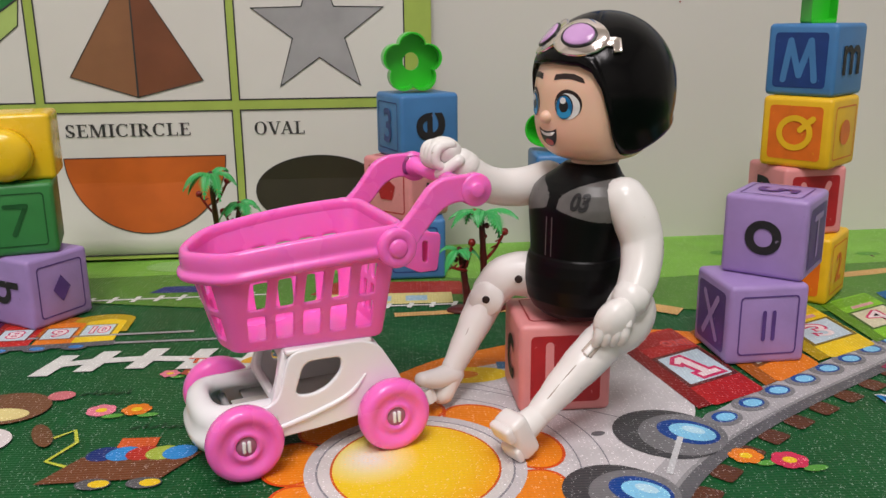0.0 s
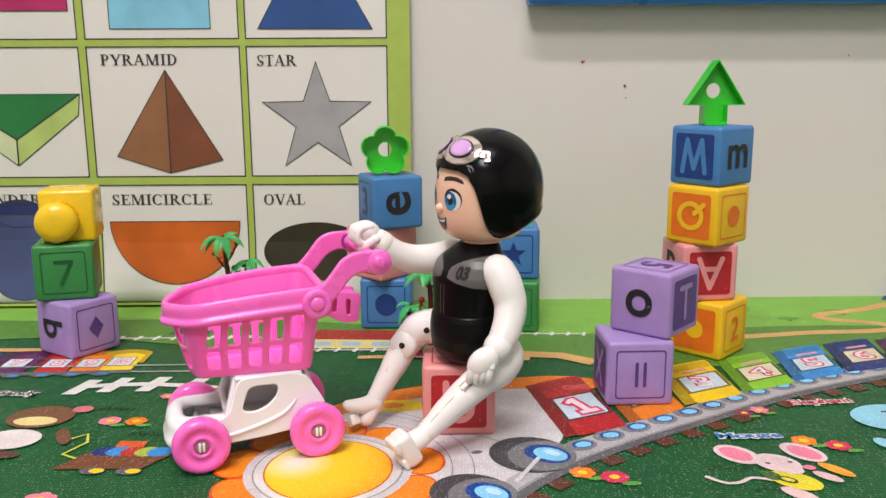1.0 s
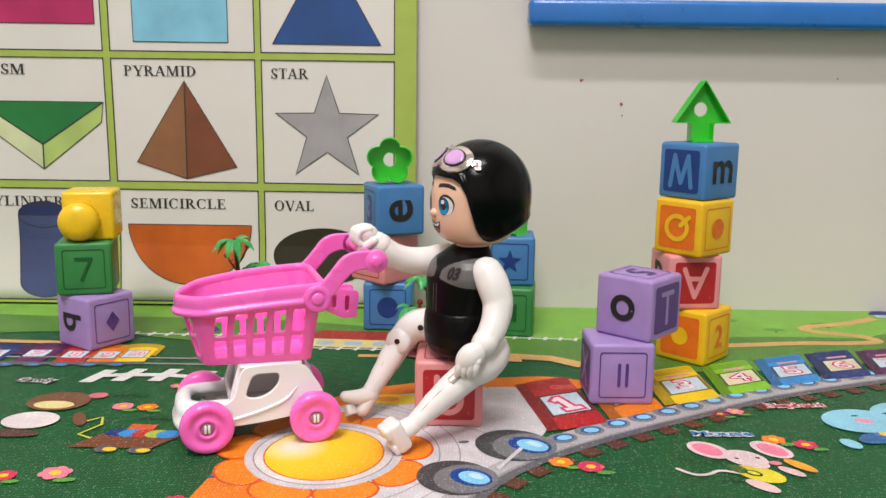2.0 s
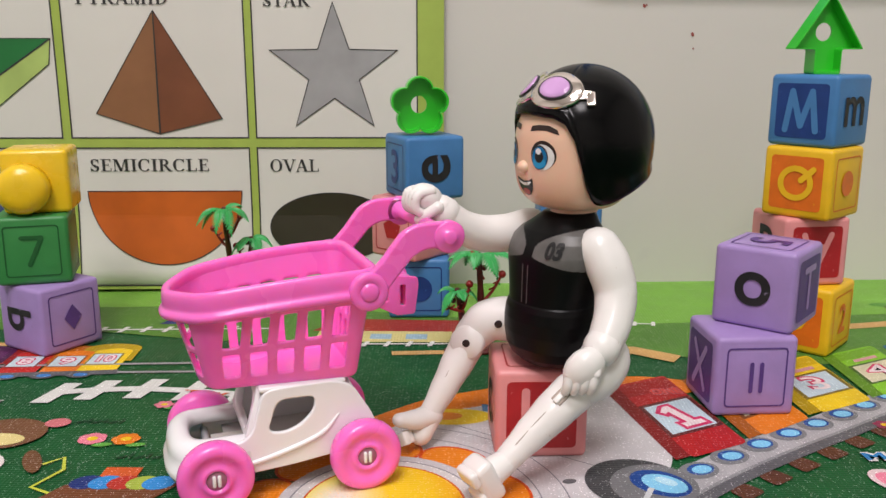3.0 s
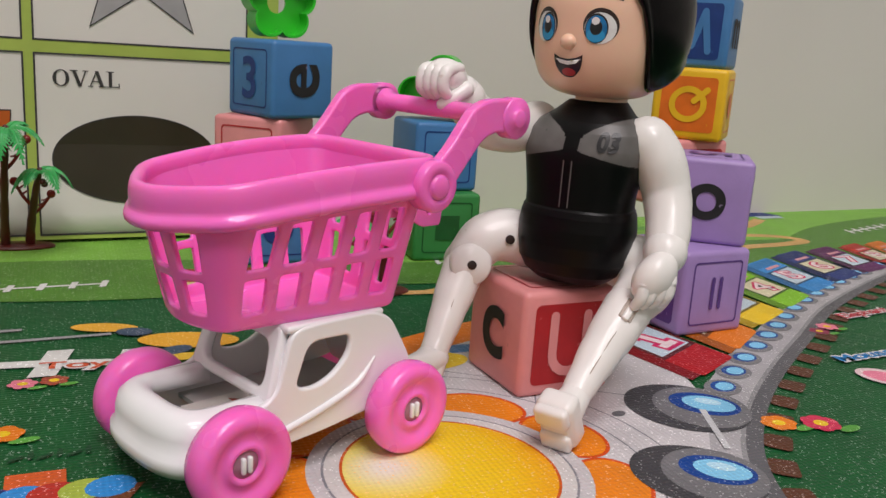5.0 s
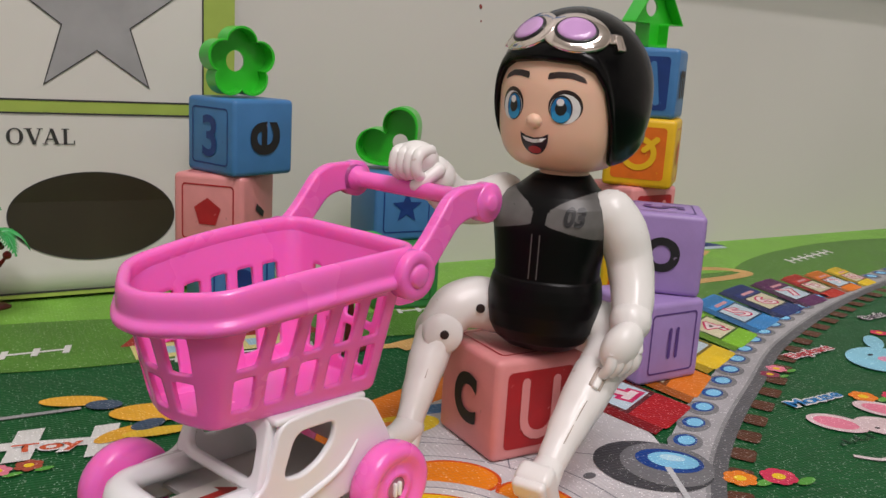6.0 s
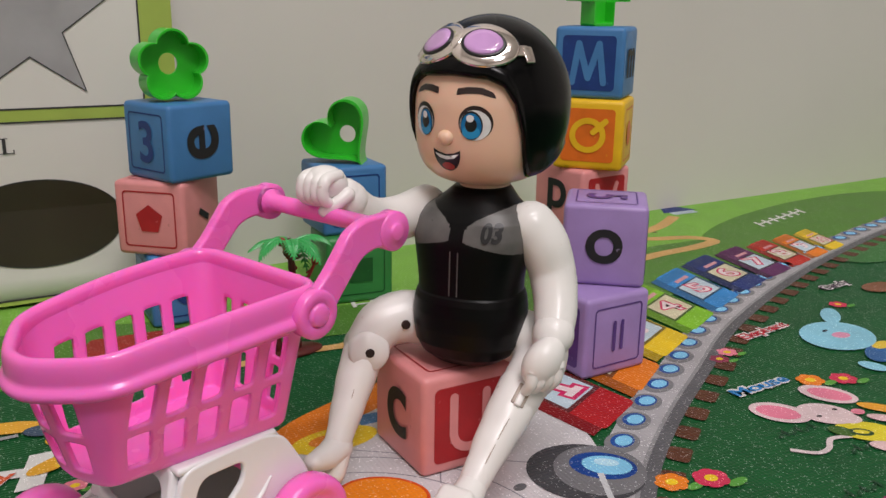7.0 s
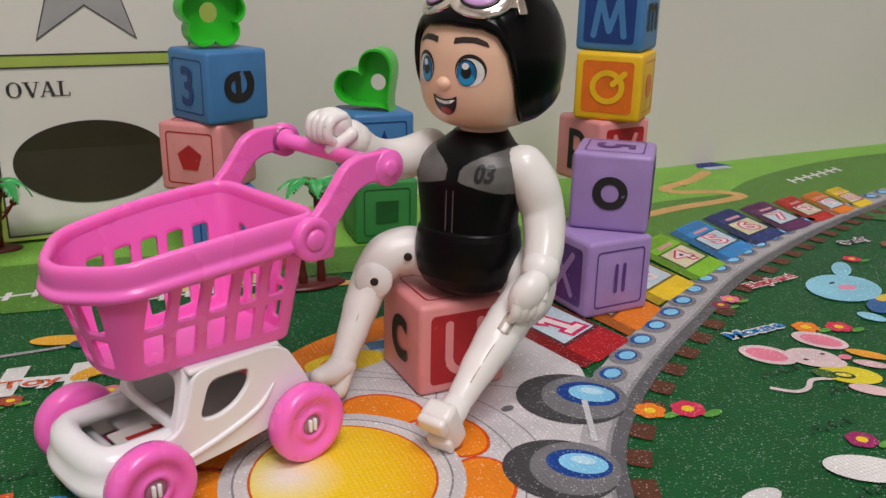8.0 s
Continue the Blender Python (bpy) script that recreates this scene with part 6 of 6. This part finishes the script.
for s in (-0.0013, 0.0013):
    for i in range(6):
        z = 0.0622 + 0.0024 * i
        chest([(s - 0.0002, z), (s + 0.0002, z), (s + 0.0002, z + 0.0024), (s - 0.0002, z + 0.0024)], GREYV)
digits = glyph("03", 0.0078, 0, 0.00035)
digits.transform(Matrix.Translation((0.0110, 0.0826, 0)) @ Matrix.Diagonal((0.80, 1, 1, 1)))
for p in digits.polygons:
    chest([(digits.vertices[i].co.x, digits.vertices[i].co.y) for i in p.vertices], DARKB, 0.0005)
bpy.data.meshes.remove(digits)

# arms
tube(bm, [(0.0130, 0.0235, 0.0850), (0.0030, 0.0205, 0.0832), (-0.0075, 0.0165, 0.0842), (-0.0155, 0.0120, 0.0885), (-0.0215, 0.0090, 0.0945)], [0.0076, 0.0074, 0.0070, 0.0064, 0.0056], 24, LIMB)
ball(bm, (-0.0270, 0.0085, 0.0990), (0.0066, 0.0062, 0.0052), LIMB, pose(0, 0, 0, 0, 25, 25))
for i in range(4):
    o = SD * (0.0045 - 0.0030 * i)
    base = Vector((-0.0285, 0.0078, 0.0995)) + o * 0.9
    tube(bm, [base + FW * -0.002 + UPV * 0.0022, base + FW * 0.0036 + UPV * 0.0012, base + FW * 0.0044 - UPV * 0.0036, base + FW * 0.0012 - UPV * 0.0058], [0.0019, 0.0019, 0.0018, 0.0016], 10, LIMB)
tube(bm, [(-0.0225, 0.0040, 0.0960), (-0.0265, 0.0035, 0.0935), (-0.0295, 0.0045, 0.0915)], [0.0024, 0.0021, 0.0018], 10, LIMB)
tube(bm, [(-0.0198, 0.0098, 0.0925), (-0.0203, 0.0095, 0.0930)], [0.0063, 0.0063], 20, LIMB)
tube(bm, [(0.0352, -0.0070, 0.0832), (0.0384, -0.0096, 0.0776), (0.0410, -0.0118, 0.0680), (0.0390, -0.0172, 0.0584), (0.0350, -0.0222, 0.0512)], [0.0080, 0.0081, 0.0076, 0.0069, 0.0060], 24, LIMB)
tube(bm, [(0.0355, -0.0216, 0.0522), (0.0350, -0.0221, 0.0514)], [0.0066, 0.0066], 20, LIMB)
ball(bm, (0.0285, -0.0268, 0.0455), (0.0070, 0.0056, 0.0084), LIMB, pose(0, 0, 0, 20, 30, 30))
for i in range(4):
    p = Vector((0.0316, -0.0306, 0.0430)) + Vector((-0.0028, 0.0003, -0.0002)) * i
    tube(bm, [p + Vector((0.0014, 0.0030, 0.0052)), p + Vector((0.0004, 0.0008, 0.0022)), p + Vector((-0.0004, 0.0004, -0.0020)), p + Vector((-0.0010, 0.0022, -0.0050))], [0.0018, 0.0020, 0.0019, 0.0016], 12, LIMB)
# legs: thigh, knee cap, shin, foot
KNEE = Vector((-0.0097, 0.0213, 0.0393))
tube(bm, [(0.0125, 0.0190, 0.0462), (0.0050, 0.0212, 0.0482), (-0.0030, 0.0220, 0.0470), (-0.0088, 0.0216, 0.0415)], [0.0090, 0.0090, 0.0084, 0.0074], 24, LIMB)
tube(bm, [(-0.0110, 0.0208, 0.0375), (-0.0148, 0.0180, 0.0310), (-0.0192, 0.0142, 0.0236), (-0.0240, 0.0098, 0.0158), (-0.0258, 0.0082, 0.0130)], [0.0070, 0.0066, 0.0056, 0.0045, 0.0043], 24, LIMB)
tube(bm, [(-0.0256, 0.0084, 0.0124), (-0.0312, 0.0036, 0.0126), (-0.0365, -0.0006, 0.0142)], [0.0052, 0.0046, 0.0034], 18, LIMB, 0.85)
tube(bm, [(-0.0256, 0.0084, 0.0120), (-0.0290, 0.0048, 0.0062)], [0.0048, 0.0046], 18, LIMB, 0.9)
for i in range(3):
    box(bm, -0.0025, -0.0014, -0.003, 0.0025, 0.0014, 0.0022, 0.0006, LIMB, pose(-0.0330 - 0.0012 * i, 0.0052 - 0.0034 * i, 0.0058 + 0.0008 * i, 0, 30, 130))
tube(bm, [(0.0350, -0.0010, 0.0442), (0.0382, -0.0090, 0.0432), (0.0355, -0.0145, 0.0392), (0.0285, -0.0180, 0.0352)], [0.0092, 0.0096, 0.0088, 0.0076], 24, LIMB)
tube(bm, [(0.0262, -0.0190, 0.0336), (0.0195, -0.0226, 0.0285), (0.0124, -0.0262, 0.0226), (0.0058, -0.0297, 0.0168), (0.0010, -0.0325, 0.0126)], [0.0076, 0.0072, 0.0062, 0.0050, 0.0043], 24, LIMB)
tube(bm, [(0.0012, -0.0324, 0.0128), (-0.0030, -0.0352, 0.0108)], [0.0046, 0.0052], 20, LIMB)
sole = pose(-0.0056, -0.0372, 0.0094, 0, -28, 33)
box(bm, -0.0042, -0.0056, -0.0080, 0.0036, 0.0056, 0.0086, 0.0024, LIMB, sole, 4)
box(bm, -0.0062, -0.0050, 0.0018, -0.0028, 0.0050, 0.0084, 0.0014, LIMB, sole, 3)
box(bm, -0.0060, -0.0046, -0.0074, -0.0030, 0.0046, -0.0016, 0.0012, LIMB, sole, 3)


# round knee joint on the right leg, seam rings on the limbs
lathe(bm, [(0.0002, -0.0078), (0.0060, -0.0076), (0.0068, -0.0066), (0.0068, 0.0064), (0.0060, 0.0076), (0.0002, 0.0080)], 40, LIMB, Matrix.Translation(KNEE) @ pose(0, 0, 0, 82, 0, -14))
# joint holes and knee slots; each hole's shade is painted as a dark disc
def dark_disc(place, normal, r):
    n = Vector(normal).normalized()
    m = Matrix.Translation(Vector(place)) @ n.to_track_quat("Z", "Y").to_matrix().to_4x4()
    lathe(bm, [(r, -0.0012), (r, 0.0002), (r * 0.9, 0.00025), (0.0001, 0.00025)], 20, BROW, m)


def joint_hole_shade(axis, normal, radius):
    n = Vector(normal).normalized()
    dark_disc(Vector(axis) + n * radius, n, 0.0015)


joint_hole_shade(KNEE, (-0.24, -0.96, 0.14), 0.0080)
joint_hole_shade((-0.0250, 0.0098, 0.0128), (-0.20, -0.96, 0.12), 0.0055)
joint_hole_shade((0.0030, 0.0210, 0.0478), (-0.25, -0.96, 0.10), 0.0088)
# the peg in the slot of the left knee, and moulding seams down the shins
n = Vector((-0.45, -0.85, 0.35)).normalized()
along = (Vector((0.0058, -0.0297, 0.0168)) - Vector((0.0262, -0.0190, 0.0336))).normalized()
side = along.cross(n).normalized()
n = side.cross(along)
slot = Matrix((along, side, n)).transposed().to_4x4()
place = Vector((0.0225, -0.0210, 0.0309)) + n * 0.0070
# slot and seams stand proud; a darker limb colour paints their shade
box(bm, -0.0036, -0.0021, -0.003, 0.0036, 0.0021, 0.0006, 0.0004, SLOT_SHADE, Matrix.Translation(place) @ slot)
box(bm, -0.0032, -0.0011, -0.003, 0.0040, 0.0011, 0.0014, 0.0005, LIMB, Matrix.Translation(place) @ slot)
tube(bm, [Vector((0.0170, -0.0239, 0.0264)) + n * 0.0067, Vector((0.0124, -0.0262, 0.0226)) + n * 0.0061, Vector((0.0058, -0.0297, 0.0168)) + n * 0.0049], [0.0002, 0.0002, 0.0002], 6, SLOT_SHADE)
tube(bm, [p + Vector((-0.35, -0.90, 0.2)).normalized() * r for p, r in ((Vector((-0.0148, 0.0180, 0.0310)), 0.0065), (Vector((-0.0192, 0.0142, 0.0236)), 0.0055), (Vector((-0.0240, 0.0098, 0.0158)), 0.0044))], [0.0002] * 3, 6, SLOT_SHADE)
bm.transform(Matrix.Scale(1.031, 4))
doll = part("doll", bm, doll_mats)
tagged(doll, "seated plastic doll in black helmet and vest on a block", "doll")
